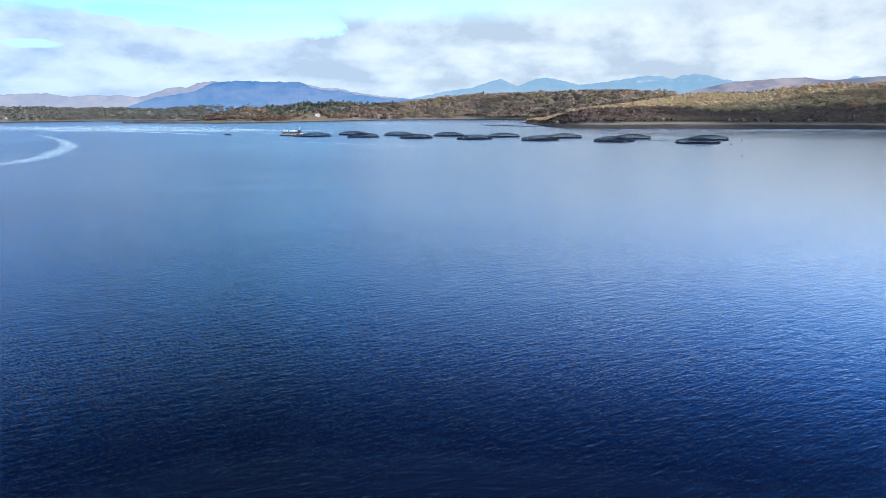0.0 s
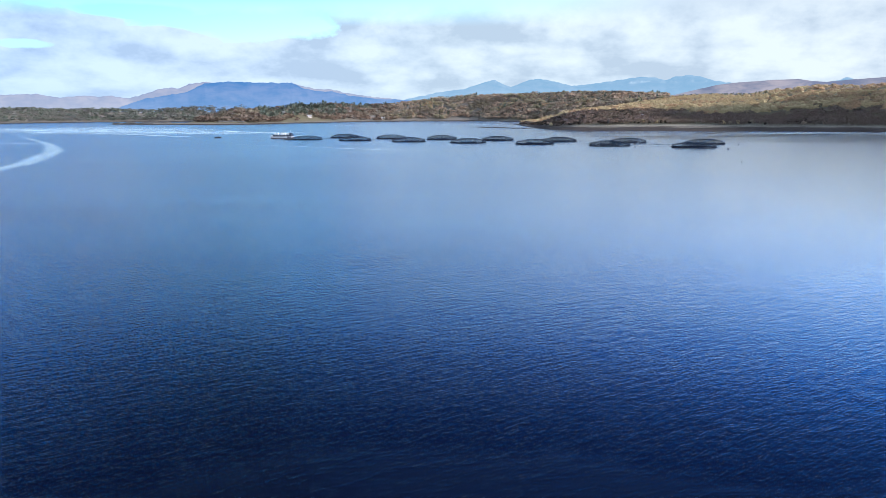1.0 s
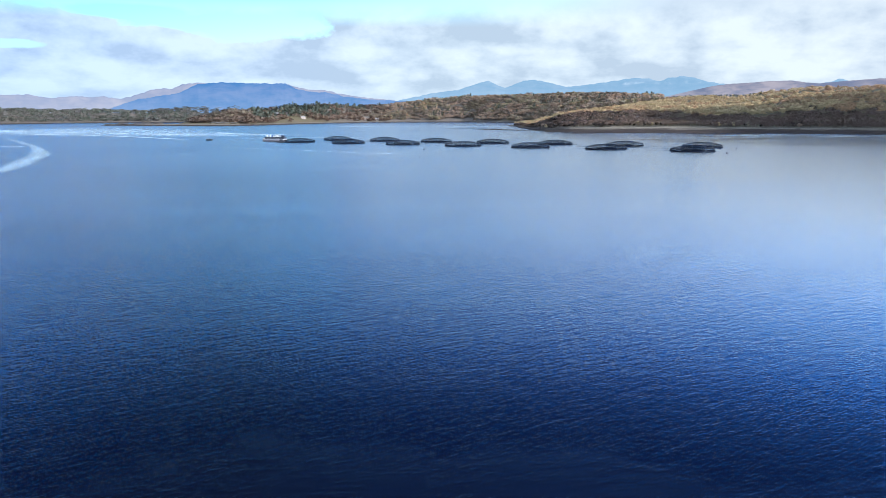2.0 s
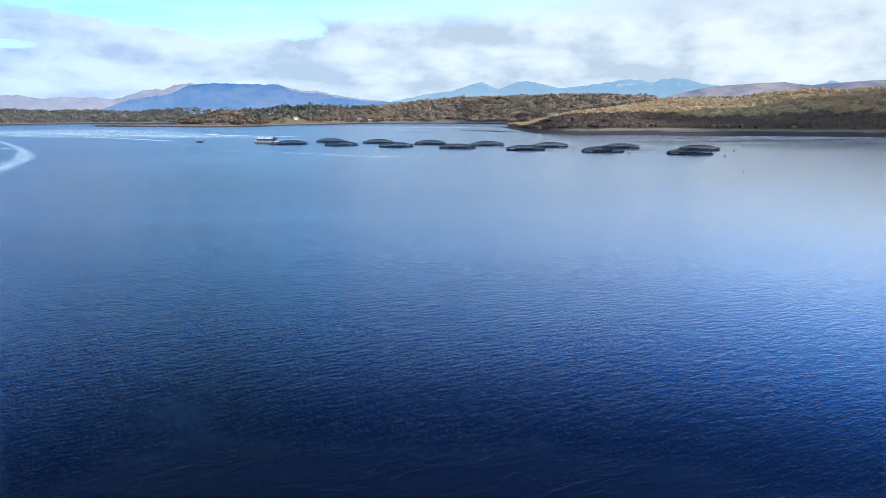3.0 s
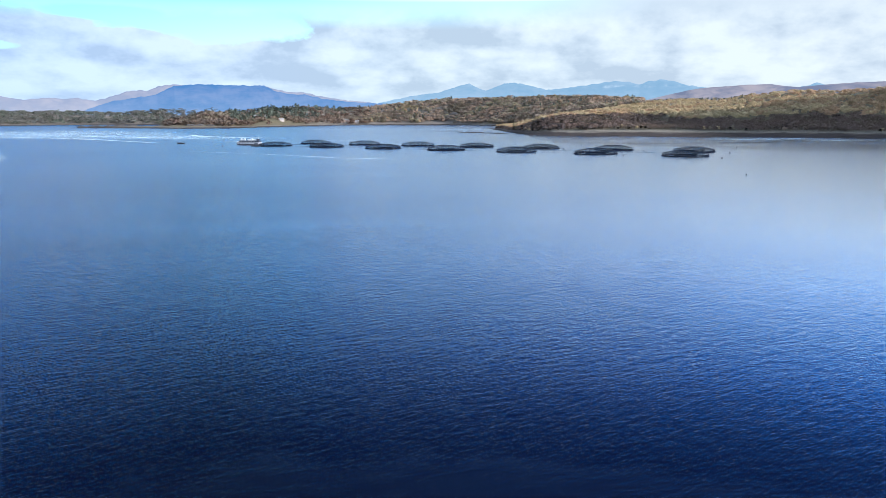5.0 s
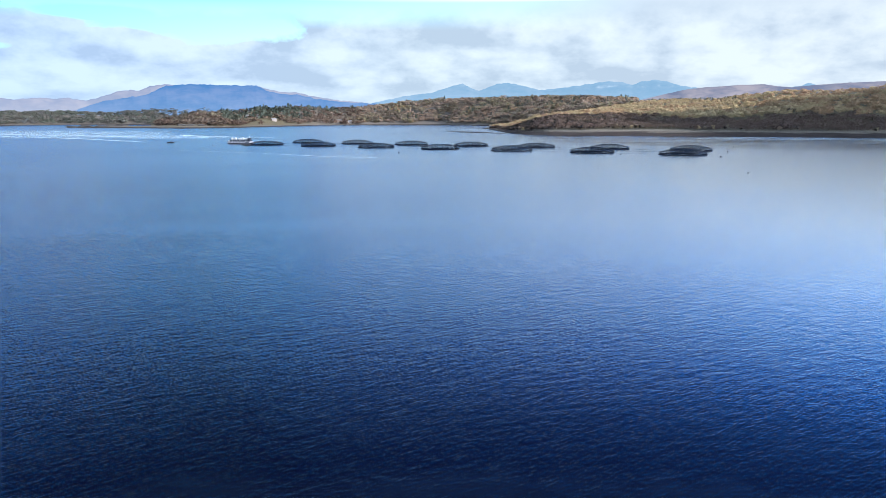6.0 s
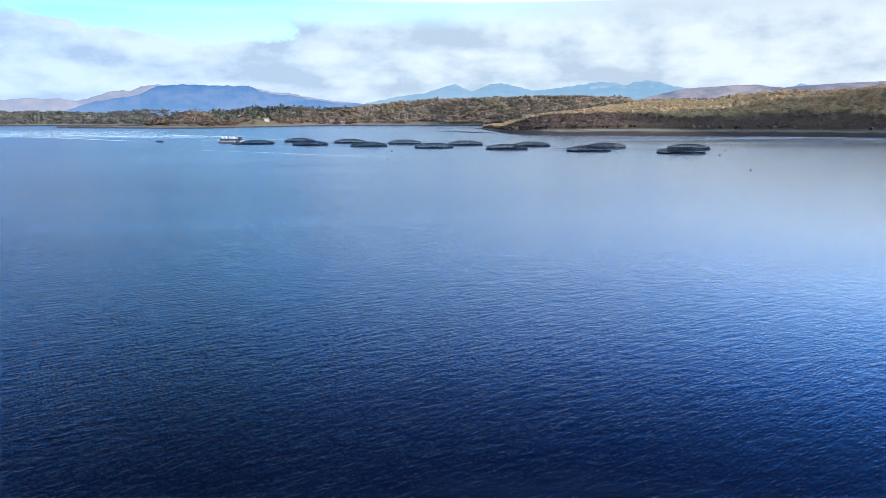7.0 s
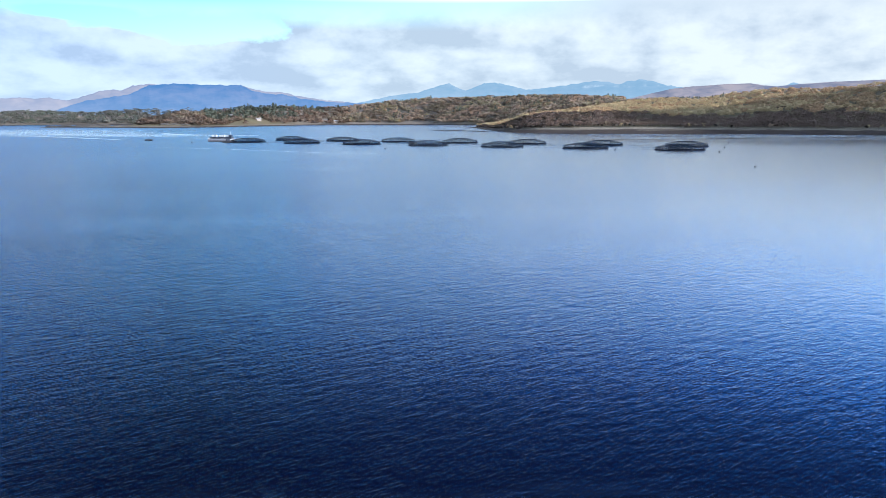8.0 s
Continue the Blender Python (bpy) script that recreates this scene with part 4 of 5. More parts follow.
def hull(bm, length, beam, z0, z1, rake=0.12, flare=0.12):
    """A boxy hull: square stern, raked and narrowed bow towards +x."""
    n = 9
    rows = []
    for i in range(n):
        u = i / (n - 1)
        w = beam / 2 * (1 - 0.72 * max(0.0, (u - 0.72) / 0.28) ** 2)
        x = -length / 2 + length * u
        sheer = 0.25 * (z1 - z0) * max(0.0, (u - 0.6) / 0.4) ** 2
        rows.append([bm.verts.new(c) for c in ((x - rake * (z1 - z0) * (u > 0.9), -w * (1 - flare), z0), (x, -w, z1 + sheer), (x, w, z1 + sheer), (x - rake * (z1 - z0) * (u > 0.9), w * (1 - flare), z0))])
    for a, b in zip(rows, rows[1:]):
        for j in range(4):
            k = (j + 1) % 4
            bm.faces.new((a[j], b[j], b[k], a[k]))
    bm.faces.new(rows[0][::-1])
    bm.faces.new(rows[-1])


def feed_barge():
    b = tagged(new("feed_barge"), "grey steel feed barge with navy cabin and white silos", "barge")
    bm = bmesh.new()
    hull(bm, 28.5, 9.0, 0.55, 2.3)
    part("hull", bm, M_HULL, b, "pale grey hull side")
    bm = bmesh.new()
    hull(bm, 28.2, 8.9, -0.5, 0.56)
    part("boot_top", bm, M_BOOT, b, "dark band along the waterline")
    bm = bmesh.new()
    box(bm, -14.0, 9.5, -4.35, 4.35, 2.31, 2.43)
    part("deck", bm, M_DECK, b)
    bm = bmesh.new()
    box(bm, -11.5, 12.0, -3.6, 3.6, 2.43, 4.5, 0.12)
    cabin = part("cabin", bm, M_CABIN, b, "navy blue deckhouse")
    bm = bmesh.new()
    box(bm, -0.55, 0.55, -0.03, 0.03, -0.45, 0.45, 0.03)
    win = mesh_bm("window", bm, M_GLASS)
    for i in range(8):
        for s in (-1, 1):
            part("window", win, None, cabin).location = (-10 + 2.9 * i, s * 3.62, 3.6)
    bm = bmesh.new()
    box(bm, -11.9, 12.4, -3.9, 3.9, 4.5, 4.68, 0.05)
    part("roof", bm, M_CABIN, b)
    bm = bmesh.new()
    bmesh.ops.create_cone(bm, cap_ends=True, segments=20, radius1=1.3, radius2=1.3, depth=1.9, matrix=Matrix.Translation((0, 0, 0.95)))
    bmesh.ops.create_cone(bm, cap_ends=True, segments=20, radius1=1.3, radius2=0.35, depth=0.45, matrix=Matrix.Translation((0, 0, 2.12)))
    silo = mesh_bm("silo", bm, M_WHITE)
    bm = bmesh.new()
    bmesh.ops.create_cone(bm, cap_ends=True, segments=12, radius1=0.4, radius2=0.36, depth=0.22, matrix=Matrix.Translation((0, 0, 2.42)))
    hatch = mesh_bm("hatch", bm, M_STEEL)
    bm = bmesh.new()
    box(bm, -1.9, 1.9, -1.3, 1.3, 0.0, 1.7, 0.1)
    crate = mesh_bm("container", bm, M_WHITE)
    for i, x in enumerate((-7.4, -0.2, 5.6)):
        part("container", crate, None, b, "white stores container").location = (x, 0.9 * (-1) ** i, 4.68)
    for i in (0, 1, 3):
        s = part("silo", silo, None, b, "white feed silo")
        s.location = (-10.2 + 4.4 * i, 0.4 * (-1) ** i, 4.68)
        part("hatch", hatch, None, s)
    bm = bmesh.new()
    box(bm, 8.6, 11.6, -2.4, 2.4, 4.68, 6.7, 0.15)
    wheel = part("wheelhouse", bm, M_CABIN, b, "navy wheelhouse at the bow end")
    bm = bmesh.new()
    box(bm, 11.58, 11.66, -2.0, 2.0, 5.6, 6.4, 0.03)
    part("window", bm, M_GLASS, wheel)
    bm = bmesh.new()
    rod(bm, (10.2, 0, 6.7), (10.2, 0, 10.8), 0.13, 0.06)
    rod(bm, (10.2, -1.0, 9.2), (10.2, 1.0, 9.2), 0.05)
    part("mast", bm, M_WHITE, b, "white mast with a crosstree")
    bm = bmesh.new()
    box(bm, -14.0, -11.7, -3.2, 3.2, 2.43, 3.5, 0.1)
    part("deck_locker", bm, M_WHITE, b, "white locker on the after deck")
    for y in (-4.35, 4.35):
        bm = bmesh.new()
        for i in range(13):
            x = -13.8 + 1.9 * i
            rod(bm, (x, y, 2.4), (x, y, 3.5), 0.035, sides=4)
        rod(bm, (-13.8, y, 3.5), (9.0, y, 3.5), 0.04, sides=4)
        rod(bm, (-13.8, y, 2.95), (9.0, y, 2.95), 0.03, sides=4)
        part("railing", bm, M_STEEL, b)
    bm = bmesh.new()
    bmesh.ops.create_uvsphere(bm, u_segments=10, v_segments=6, radius=0.42)
    fender = mesh_bm("fender", bm, M_BOOT, True)
    for i in range(6):
        part("fender", fender, None, b).location = (-11 + 3.8 * i, -4.5, 1.1)
    b.matrix_world = pose(-174, 776, 0, 0, 0, -8) @ Matrix.Diagonal((0.88, 0.9, 0.86, 1))


feed_barge()


def small_boat(name, label, length, mat, at, heading, cuddy):
    b = tagged(new(name), label, "boat")
    w = length * 0.36
    bm = bmesh.new()
    hull(bm, length, w, -0.25, 0.85, 0.6, 0.3)
    part("hull", bm, mat, b)
    bm = bmesh.new()
    box(bm, -length * 0.46, length * 0.30, -w * 0.40, w * 0.40, 0.86, 0.92)
    part("deck", bm, M_DECK, b)
    bm = bmesh.new()
    for s in (-1, 1):
        rod(bm, (-length * 0.46, s * w * 0.47, 0.95), (length * 0.3, s * w * 0.47, 0.98), 0.13, sides=8)
    part("gunwale", bm, M_BOOT, b)
    bm = bmesh.new()
    if cuddy:
        box(bm, -length * 0.18, length * 0.26, -w * 0.36, w * 0.36, 0.9, 3.1, 0.55)
    else:
        box(bm, -0.5, 0.35, -0.4, 0.4, 0.9, 1.9, 0.08)
    cab = part("cabin" if cuddy else "console", bm, M_CABIN, b)
    bm = bmesh.new()
    z = 2.3 if cuddy else 1.75
    x = length * 0.262 if cuddy else 0.36
    box(bm, x - 0.02, x + 0.03, -w * 0.2, w * 0.2, z - 0.3, z + 0.3, 0.02)
    part("windscreen", bm, M_GLASS, cab)
    bm = bmesh.new()
    box(bm, -length * 0.55, -length * 0.49, -0.28, 0.28, 0.1, 1.45, 0.08)
    part("outboard", bm, M_BOOT, b, "black outboard motor")
    bm = bmesh.new()
    rod(bm, (-length * 0.3, 0, 0.9), (-length * 0.3, 0, 3.6 if cuddy else 2.2), 0.06, 0.04)
    rod(bm, (-length * 0.3, -w * 0.3, 2.0), (-length * 0.3, w * 0.3, 2.0), 0.05)
    part("mast", bm, M_STEEL, b)
    b.matrix_world = pose(*at, 0, 0, 0, heading)
    return b


small_boat("work_boat", "dark work boat with rounded cabin moored by a pen", 8.6, M_BOOT, (-157, 727), 12, True)
small_boat("skiff", "small dark open boat under way on the loch", 7.6, M_BOOT, (-251, 800), -4, False)


def buoy(size):
    o = tagged(new("mooring_buoy"), "grey plastic mooring buoy floating on the loch", "buoy", "mooring buoys round the pens")
    bm = bmesh.new()
    bmesh.ops.create_uvsphere(bm, u_segments=14, v_segments=9, radius=size, matrix=Matrix.Translation((0, 0, size * 0.45)) @ Matrix.Diagonal((1, 1, 0.92, 1)))
    part("float", bm, M_BUOY, o, smooth=True)
    bm = bmesh.new()
    hoop(bm, size * 0.99, size * 0.50, size * 0.07, 18, 5)
    part("band", bm, M_BAND, o, "pale worn band", True)
    bm = bmesh.new()
    rod(bm, (0, 0, size * 1.3), (0, 0, size * 1.62), size * 0.11)
    bmesh.ops.create_cone(bm, cap_ends=True, segments=10, radius1=size * 0.26, radius2=size * 0.2, depth=size * 0.1, matrix=Matrix.Translation((0, 0, size * 1.64)))
    part("lifting_eye", bm, M_STEEL, o)
    return o


# the outer row lies off the grid; the rest sit at its corners, seven along each line
BUOYS = ((-210.7, 582), (-98.6, 515), (-54.7, 492), (-12.8, 462), (39.4, 429), (88.2, 396), (146.7, 362),
         (-133.5, 694), (-79.2, 659), (-26.3, 838), (-12.3, 566), (30.3, 610), (38.4, 797), (95.8, 770), (83.4, 566),
         (120, 644), (155.8, 734), (138.9, 532), (176.3, 606), (213.9, 692), (228.3, 566), (193.1, 497), (276, 661), (-187.5, 723))
_big, _small = buoy(0.62), buoy(0.40)
for _i, (_x, _y) in enumerate(BUOYS):
    _model = _big if _i > 7 else _small
    if _i in (0, 8):
        (_small if _i == 0 else _big).location = (_x, _y, 0)
    else:
        copy_thing(_model, pose(_x, _y, 0, 4 * math.sin(_i * 2.1), 5 * math.cos(_i * 1.3), 40 * _i))


def floating_line(name, label, pts, thick, mat):
    """A rope or pipe that lies on the water through the given places."""
    cu = bpy.data.curves.new(name, "CURVE")
    cu.dimensions, cu.bevel_depth, cu.bevel_resolution = "3D", thick, 1
    sp = cu.splines.new("POLY")
    sp.points.add(len(pts) - 1)
    for q, c in zip(sp.points, pts):
        q.co = (*c, 1)
    cu.materials.append(mat)
    tmp = bpy.data.objects.new(name, cu)
    me = bpy.data.meshes.new_from_object(tmp)
    bpy.data.objects.remove(tmp)
    bpy.data.curves.remove(cu)
    return tagged(new(name, me), label, "line")


def pen_lines():
    mid_a, mid_b = (PEN_A + PEN_B) / 2 - STEP * 0.6, (PEN_A + PEN_B) / 2 + STEP * 6.0
    for row in (PEN_A, PEN_B):
        for i in range(6):
            a, b = row + STEP * i, row + STEP * (i + 1)
            u = STEP.normalized() * PEN_R
            p, q = a + u, b - u
            pts = []
            for k in range(13):
                c = p.lerp(q, k / 12)
                pts.append((c.x, c.y + 0.5 * math.sin(k * 1.3), 0.10 + 0.03 * math.sin(k)))
            floating_line("mooring_rope", "dark floating rope between two fish pens", pts, 0.05, M_ROPE)
    pts = []
    for k in range(90):
        c = mid_a.lerp(mid_b, k / 89)
        pts.append((c.x + 1.2 * math.sin(k * 0.5), c.y + 1.6 * math.sin(k * 0.31), 0.12))
    floating_line("feed_pipe", "black floating feed pipe between the rows of pens", pts, 0.08, M_HDPE)


pen_lines()


# ---- slicks of foam on the water ----
def foam_material(name, strength, lacing=(0.35, 0.12, 1), low=0.45):
    mat, t, b = material(name)
    b.inputs["Base Color"].default_value = (0.62, 0.78, 0.88, 1)
    b.inputs["Roughness"].default_value = 0.75
    tr = t.nodes.new("ShaderNodeBsdfTransparent")
    mixer = t.nodes.new("ShaderNodeMixShader")
    lace = noisy(t, coords(t, lacing, 20), 1.0, 6, 0.65, 0.4)
    edge = t.nodes.new("ShaderNodeAttribute")
    edge.attribute_name = "foam_cover"
    t.links.new(calc(t, "MULTIPLY", edge.outputs["Fac"], ramped(t, lace, ((0.34, strength * low), (0.60, strength)))), mixer.inputs[0])
    t.links.new(tr.outputs[0], mixer.inputs[1])
    t.links.new(b.outputs[0], mixer.inputs[2])
    t.links.new(mixer.outputs[0], t.nodes["Material Output"].inputs["Surface"])
    return mat


M_BROAD = foam_material("wide_foam_field", 0.30, (0.004, 0.05, 1), 0.02)
M_FOAM, M_STREAK = foam_material("thick_foam", 0.27, (0.12, 0.07, 1), 0.45), foam_material("thin_foam", 0.5)


def slick(name, label, pts, widths, mat, seed):
    """A ragged ribbon of foam along a smooth line, two centimetres over the water."""
    pts, n = [Vector((x, y, 0)) for x, y in pts], 26 * (len(pts) - 1)
    g = random.Random(seed)
    ext = [pts[0] * 2 - pts[1]] + pts + [pts[-1] * 2 - pts[-2]]
    line = []
    for i in range(n + 1):
        u = i / n * (len(pts) - 1)
        k = min(int(u), len(pts) - 2)
        f = u - k
        a, b, c, d = ext[k:k + 4]
        p = 0.5 * (2 * b + (c - a) * f + (2 * a - 5 * b + 4 * c - d) * f * f + (3 * b - a - 3 * c + d) * f ** 3)
        line.append((p, widths[k] * (1 - f) + widths[k + 1] * f))
    across, cover = (-1.0, -0.62, -0.2, 0.2, 0.62, 1.0), (0.0, 0.75, 1.0, 1.0, 0.75, 0.0)
    v, faces, thick, k = [], [], [], len(across)
    for i, (p, w) in enumerate(line):
        q = line[min(i + 1, n)][0] - line[max(i - 1, 0)][0]
        s = Vector((-q.y, q.x, 0)).normalized()
        for a, c in zip(across, cover):
            ragged = 1 + 0.5 * noise.noise((i * 0.075, seed, 0.3 if a < 0 else 7.7)) + 0.25 * noise.noise((i * 0.4, seed, a))
            v.append(tuple(p + s * (a * 0.62 * w * ragged) + Vector((0, 0, 0.02))))
            thick.append(c * min(1.0, 6 * i / n, 6 * (n - i) / n))
        if i:
            faces += [(k * (i - 1) + a, k * (i - 1) + a + 1, k * i + a + 1, k * i + a) for a in range(k - 1)]
    me = mesh_of(name, v, faces, mat)
    me.attributes.new("foam_cover", "FLOAT", "POINT").data.foreach_set("value", thick)
    return tagged(new(name, me), label, "foam", kind="stuff")


slick("foam_wake", "broad curving trail of pale foam on the water",
      ((-196, 210), (-203, 318), (-216, 375), (-238, 425), (-263, 485), (-308, 568), (-349, 636), (-409, 725), (-491, 841), (-545, 925)),
      (9, 10, 10, 11, 12.5, 10, 7, 6, 7, 3), M_FOAM, 1)
slick("foam_streak", "thin pale foam line drifting near the pens", ((-260, 672), (-146, 590), (-100, 556), (-58, 518), (-22, 500), (10, 478)), (1, 2.2, 2.6, 2.6, 2, 0.5), M_STREAK, 4)
slick("foam_field", "wide pale field of drifting foam streaks", ((-190, 960), (-330, 1040), (-520, 1190), (-760, 1400), (-1000, 1600)), (8, 130, 300, 400, 400), M_BROAD, 15)
slick("foam_streak", "thin pale foam line on the open water", ((-276, 815), (-310, 855), (-424, 973), (-520, 1050), (-622, 1119), (-790, 1244)), (2, 8, 14, 12, 16, 6), M_STREAK, 5)
slick("foam_streak", "thin pale foam line on the open water", ((-430, 640), (-386, 652), (-352, 640)), (2, 4, 2), M_STREAK, 6)
slick("foam_streak", "pale foam streak far out on the loch", ((-330, 1130), (-480, 1240), (-640, 1330), (-860, 1420)), (8, 28, 30, 6), M_FOAM, 7)
slick("foam_streak", "pale foam streak far out on the loch", ((-150, 1010), (-240, 1050), (-330, 1130), (-380, 1240)), (2, 18, 22, 6), M_STREAK, 8)
slick("foam_streak", "pale foam streak far out on the loch", ((-420, 1500), (-620, 1560), (-900, 1700)), (10, 50, 12), M_FOAM, 9)
slick("foam_streak", "thin pale foam line near the barge", ((-240, 840), (-200, 880), (-120, 900), (-60, 905)), (1, 6, 6, 1), M_STREAK, 10)
slick("foam_streak", "long pale foam streak far out on the loch", ((-300, 1000), (-420, 1090), (-600, 1210), (-760, 1320), (-980, 1460)), (3, 20, 12, 24, 8), M_STREAK, 11)
slick("foam_streak", "pale calm streak in the mouth of the bay", ((-330, 1800), (-160, 1900), (60, 1880), (230, 1790)), (10, 40, 50, 10), M_STREAK, 12)
slick("foam_streak", "pale calm streak along the near shore", ((340, 1010), (430, 975), (560, 905), (700, 820)), (4, 12, 14, 6), M_FOAM, 13)
slick("foam_streak", "pale calm streak along the near shore", ((300, 960), (420, 900), (560, 820), (680, 740)), (2, 10, 12, 4), M_STREAK, 14)

M_DARK_LINE = foam_material("dark_line_ribbon", 0.75, (0.02, 0.10, 1), 0.2)
M_DARK_LINE.node_tree.nodes["Principled BSDF"].inputs["Base Color"].default_value = (0.03, 0.03, 0.032, 1)
slick("dark_line", "dark floating seaweed line in the bay", ((-100, 1350), (-40, 1300), (10, 1268), (50, 1262)), (3, 12, 10, 3), M_DARK_LINE, 16)
slick("dark_line", "dark floating seaweed line in the bay", ((-25, 1570), (40, 1530), (105, 1470), (130, 1430)), (4, 22, 20, 4), M_DARK_LINE, 17)
# darker water along the shear line, put into a ribbon's colour
slick("dark_line", "dark shear line on the water under the foam field", ((-282, 806), (-420, 955), (-520, 1038), (-625, 1104), (-790, 1228)), (1, 5, 7, 6, 2), M_DARK_LINE, 18)

# ---- rocks ----
M_ROCK = plain("lichened_grey_rock", (0.030, 0.027, 0.026), 0.95, 0.0, 0.5, 0.25)
M_STONE = plain("pale_shore_stone", (0.12, 0.105, 0.09), 0.95, 0.0, 0.4, 0.8)


def rock_mesh(name, sx, sy, sz, seed, mat):
    bm = bmesh.new()
    bmesh.ops.create_icosphere(bm, subdivisions=3, radius=1.0)
    for v in bm.verts:
        k = 1 + 0.38 * noise.noise(v.co * 1.3 + Vector((seed, 0, 0))) + 0.16 * noise.noise(v.co * 3.7 + Vector((0, seed, 0)))
        v.co = Vector((v.co.x * sx * k, v.co.y * sy * k, max(v.co.z, -0.25) * sz * k))
    return mesh_bm(name, bm, mat)


for _i, (_az, _r, _sx, _sy, _sz) in enumerate(((-24.4, 2455, 22, 9, 4.2), (-23.6, 2440, 30, 11, 5.6), (-22.7, 2425, 16, 9, 4.0), (-22.0, 2395, 26, 10, 6.0), (-21.2, 2380, 18, 8, 4.6), (-17.2, 2225, 14, 8, 4.0), (-16.6, 2222, 22, 9, 4.5), (-15.8, 2218, 12, 7, 3.5))):
    _x, _y = math.sin(radians(_az)) * _r, math.cos(radians(_az)) * _r
    _z = float(ground_height(np.array([_x]), np.array([_y]))[0])
    _o = new("rock_outcrop", rock_mesh("rock_outcrop", _sx, _sy, _sz, _i * 3.7, M_ROCK))
    _o.matrix_world = pose(_x, _y, max(_z, 0.0) + 0.2, 0, 0, 12 * _i - 30)
    tagged(_o, "dark weathered rock outcrop at the water's edge", "rock", "rocks along the spit")


def shore_stones():
    """Pale stones and drift along the top of the near beach."""
    g, v, f = random.Random(5), [], []
    base = [(-1, -1, -1), (1, -1, -1), (1, 1, -1), (-1, 1, -1), (-0.7, -0.6, 1), (0.6, -0.7, 0.8), (0.7, 0.6, 1), (-0.6, 0.7, 0.7)]
    quads = [(0, 1, 5, 4), (1, 2, 6, 5), (2, 3, 7, 6), (3, 0, 4, 7), (4, 5, 6, 7)]
    for k in range(1300):
        az = g.uniform(6.2, 36)
        e = g.gauss(46, 3.5) if g.random() < 0.9 else g.uniform(32, 46)
        r = float(knot(POINT, az)) + e
        a = radians(az)
        x, y = math.sin(a) * r, math.cos(a) * r
        s = g.uniform(0.2, 0.5) * (1.9 if g.random() < 0.06 else 1.0)
        c, q = math.cos(k), math.sin(k)
        z = float(ground_height(np.array([x]), np.array([y]))[0])
        w = g.uniform(0.8, 2.0)
        n = len(v)
        v += [(x + (p[0] * c - p[1] * q) * s * w, y + (p[0] * q + p[1] * c) * s, z + p[2] * s * 0.6) for p in base]
        f += [tuple(n + i for i in face) for face in quads]
    tagged(new("shore_stones", mesh_of("shore_stones", v, f, M_STONE)), "pale grey stones strewn along the top of the beach", "stones", kind="stuff")


shore_stones()

# ---- houses ----
M_HARL = plain("white_harled_wall", (0.22, 0.19, 0.18), 0.9, 0.0, 0.12, 0.4)
M_SLATE = plain("grey_slate_roof", (0.13, 0.13, 0.145), 0.7, 0.0, 0.25, 0.5)
M_TIN = plain("dark_tin_roof", (0.10, 0.09, 0.085), 0.6, 0.0, 0.3, 0.4)
M_SAND = plain("pinkish_stone_wall", (0.20, 0.15, 0.13), 0.9, 0.0, 0.2, 0.4)


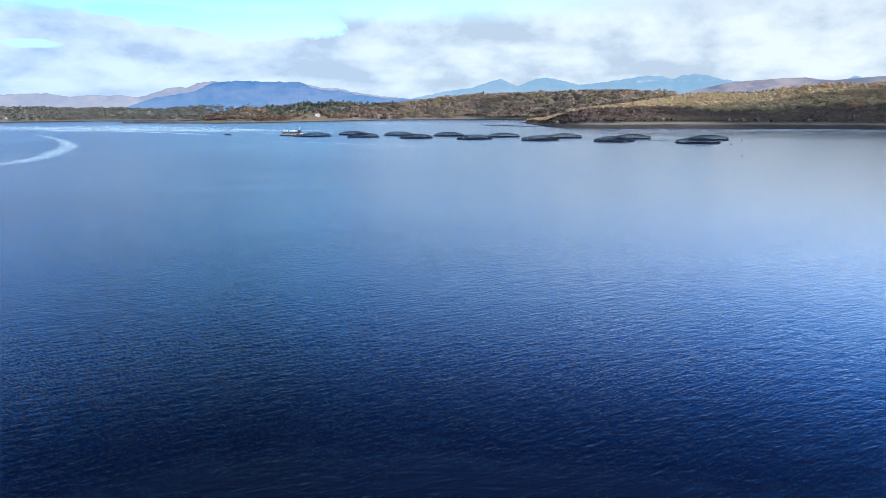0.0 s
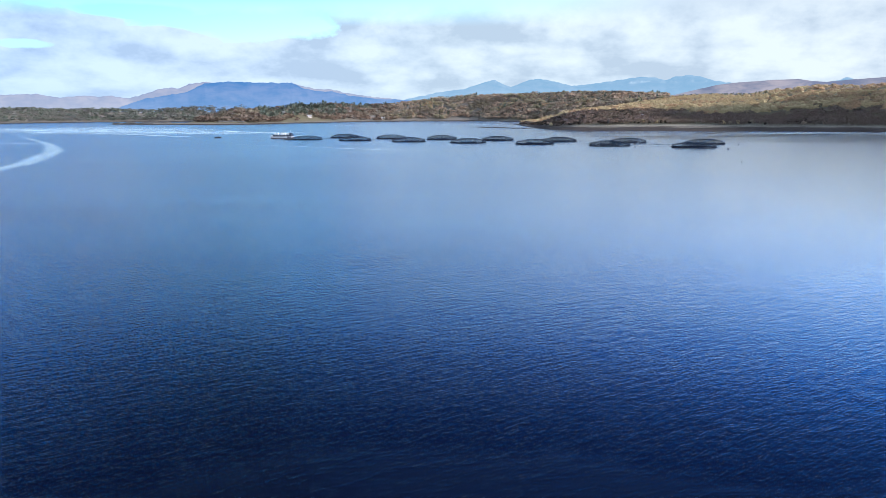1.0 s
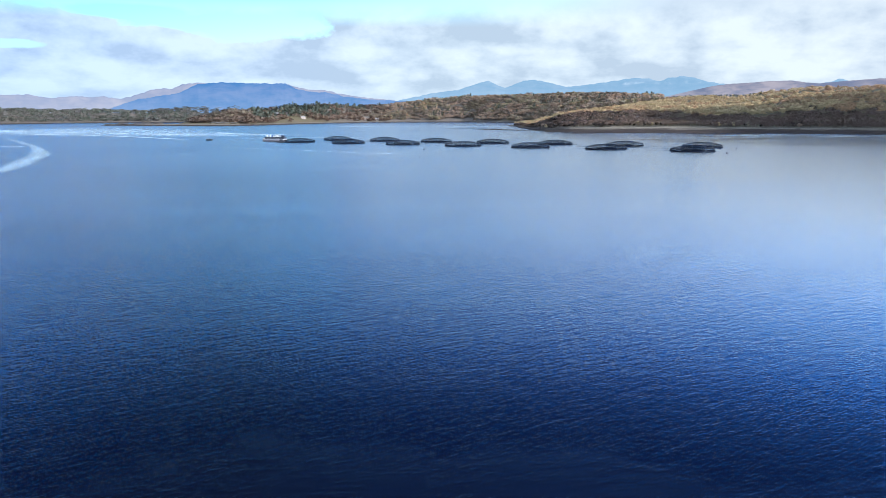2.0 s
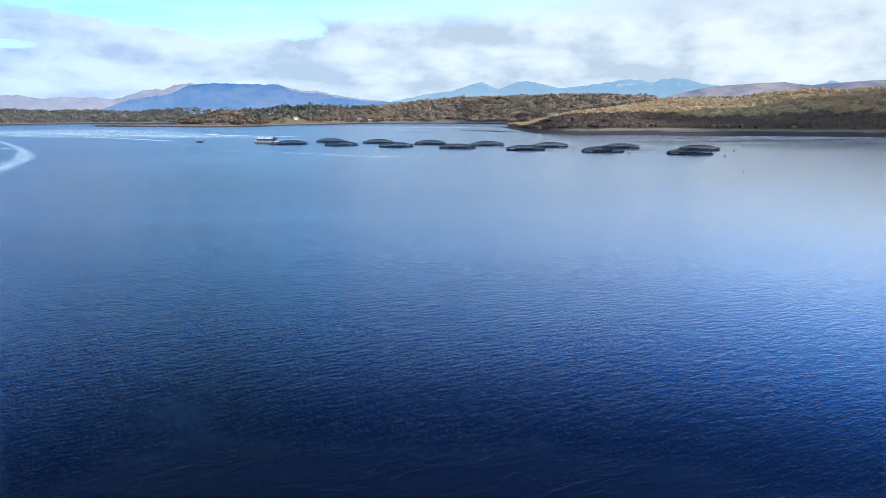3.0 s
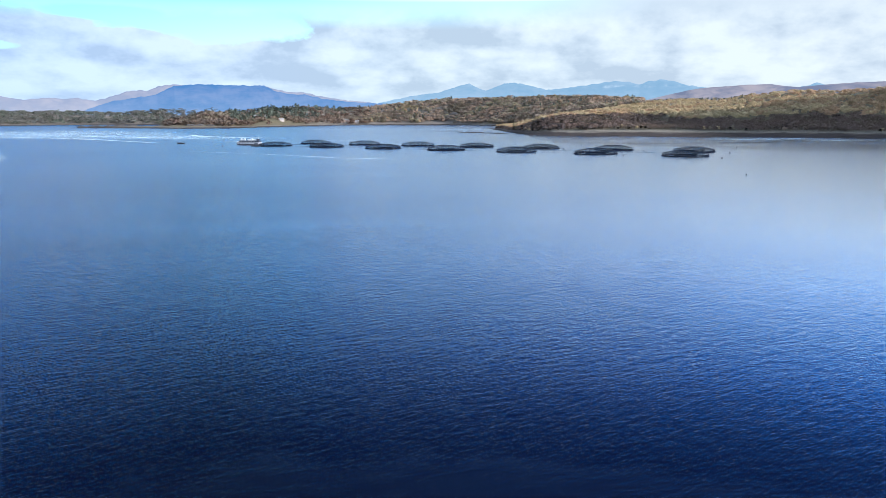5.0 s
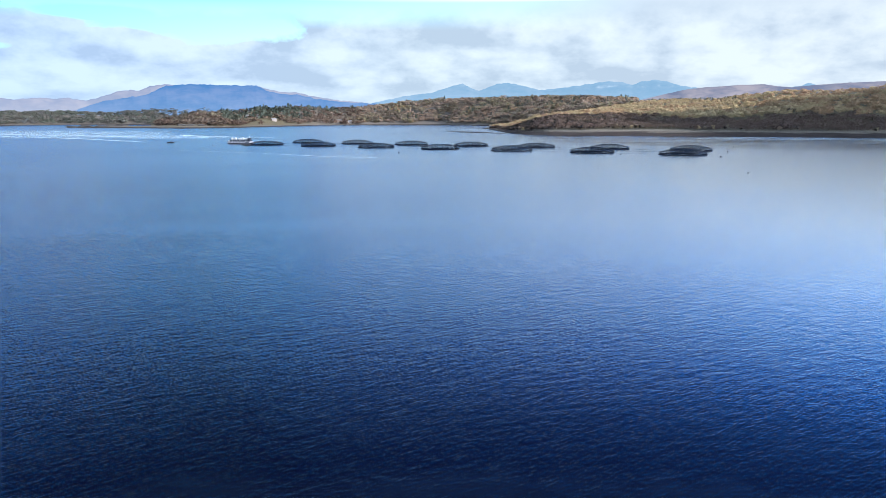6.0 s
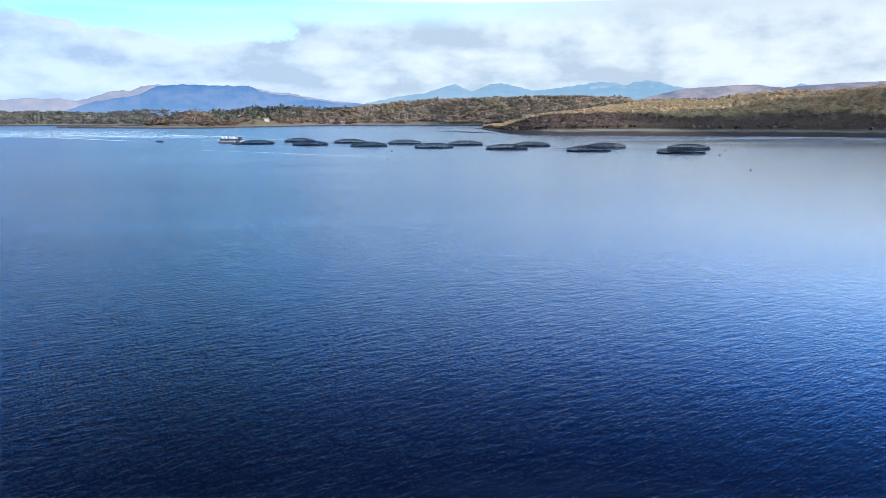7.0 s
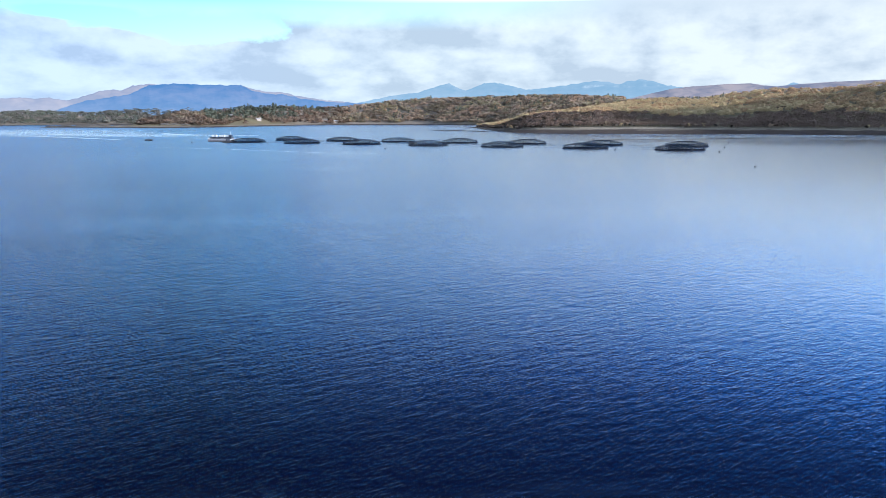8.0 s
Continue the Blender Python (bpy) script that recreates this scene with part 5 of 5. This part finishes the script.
def cottage(name, label, at, turn, length, deep, eaves, wall, roof, bays=4):
    h = tagged(new(name), label, "house", "houses along the far shore")
    bm = bmesh.new()
    rise = deep * 0.42
    sec = [(-deep / 2, -1.5), (deep / 2, -1.5), (deep / 2, eaves), (0, eaves + rise), (-deep / 2, eaves)]
    ends = [[bm.verts.new((x, y, z)) for y, z in sec] for x in (-length / 2, length / 2)]
    bm.faces.new(ends[0])
    bm.faces.new(ends[1][::-1])
    for j in range(5):
        k = (j + 1) % 5
        bm.faces.new((ends[0][j], ends[1][j], ends[1][k], ends[0][k]))
    bmesh.ops.recalc_face_normals(bm, faces=bm.faces)
    part("wall", bm, wall, h)
    bm = bmesh.new()
    for s in (-1, 1):
        a, b = (s * (deep / 2 + 0.4), eaves - 0.25), (0.0, eaves + rise + 0.12)
        lo = [bm.verts.new((x, a[0], a[1])) for x in (-length / 2 - 0.35, length / 2 + 0.35)]
        hi = [bm.verts.new((x, b[0], b[1])) for x in (length / 2 + 0.35, -length / 2 - 0.35)]
        f = bm.faces.new(lo + hi)
        up = bmesh.ops.extrude_face_region(bm, geom=[f])
        bmesh.ops.translate(bm, vec=(0, 0, 0.22), verts=[q for q in up["geom"] if isinstance(q, bmesh.types.BMVert)])
    bmesh.ops.recalc_face_normals(bm, faces=bm.faces)
    top = part("roof", bm, roof, h)
    for x in (-length / 2 + 0.7, length / 2 - 0.7):
        bm = bmesh.new()
        box(bm, x - 0.6, x + 0.6, -0.45, 0.45, eaves + rise - 0.6, eaves + rise + 1.5, 0.06)
        part("chimney", bm, wall, top)
    bm = bmesh.new()
    box(bm, -0.5, 0.5, -0.05, 0.05, -0.7, 0.7, 0.04)
    pane = mesh_bm("window", bm, M_GLASS)
    for i in range(bays):
        x = -length / 2 + length * (i + 0.5) / bays
        for z in ((1.6, 4.2) if eaves > 4.4 else (1.6,)):
            if z < 2 and i == bays // 2:
                continue
            part("window", pane, None, h).location = (x, -deep / 2 - 0.02, z)
    bm = bmesh.new()
    x = -length / 2 + length * (bays // 2 + 0.5) / bays
    box(bm, x - 0.55, x + 0.55, -deep / 2 - 0.06, -deep / 2 + 0.02, 0.0, 2.1, 0.03)
    part("door", bm, M_CABIN, h)
    x, y = at
    z = float(ground_height(np.array([x]), np.array([y]))[0])
    h.matrix_world = pose(x, y, z + 0.3, 0, 0, turn)
    return h


cottage("farmhouse", "large white farmhouse with slate roof in a meadow", HOMES[0], 40, 19, 9, 6.4, M_HARL, M_SLATE, 5)
cottage("cottage", "low pale cottage half hidden among trees", HOMES[1], 8, 16, 7, 3.2, M_HARL, M_SLATE, 4)
cottage("cottage", "pale gabled cottage beside dark firs", HOMES[2], 78, 11, 8, 5.0, M_HARL, M_SLATE, 3)
cottage("cottage", "long low dark-roofed building near the water", HOMES[3], 4, 44, 9, 4.0, M_SAND, M_TIN, 7)
cottage("cottage", "white house close to the water's edge", HOMES[4], 15, 18, 9, 6.0, M_HARL, M_SLATE, 4)
cottage("cottage", "white house among the distant low woods", HOMES[5], 20, 12, 7, 4.6, M_HARL, M_SLATE, 5)
cottage("cottage", "white house on the distant low shore", HOMES[6], 25, 14, 7, 4.6, M_HARL, M_SLATE, 5)
cottage("boathouse", "small white boathouse by the bay", HOMES[7], 10, 12, 6, 3.0, M_HARL, M_SLATE, 3)
cottage("cottage", "small white cottage half hidden behind shore trees", HOMES[8], 15, 7.5, 5, 2.6, M_HARL, M_SLATE, 3)
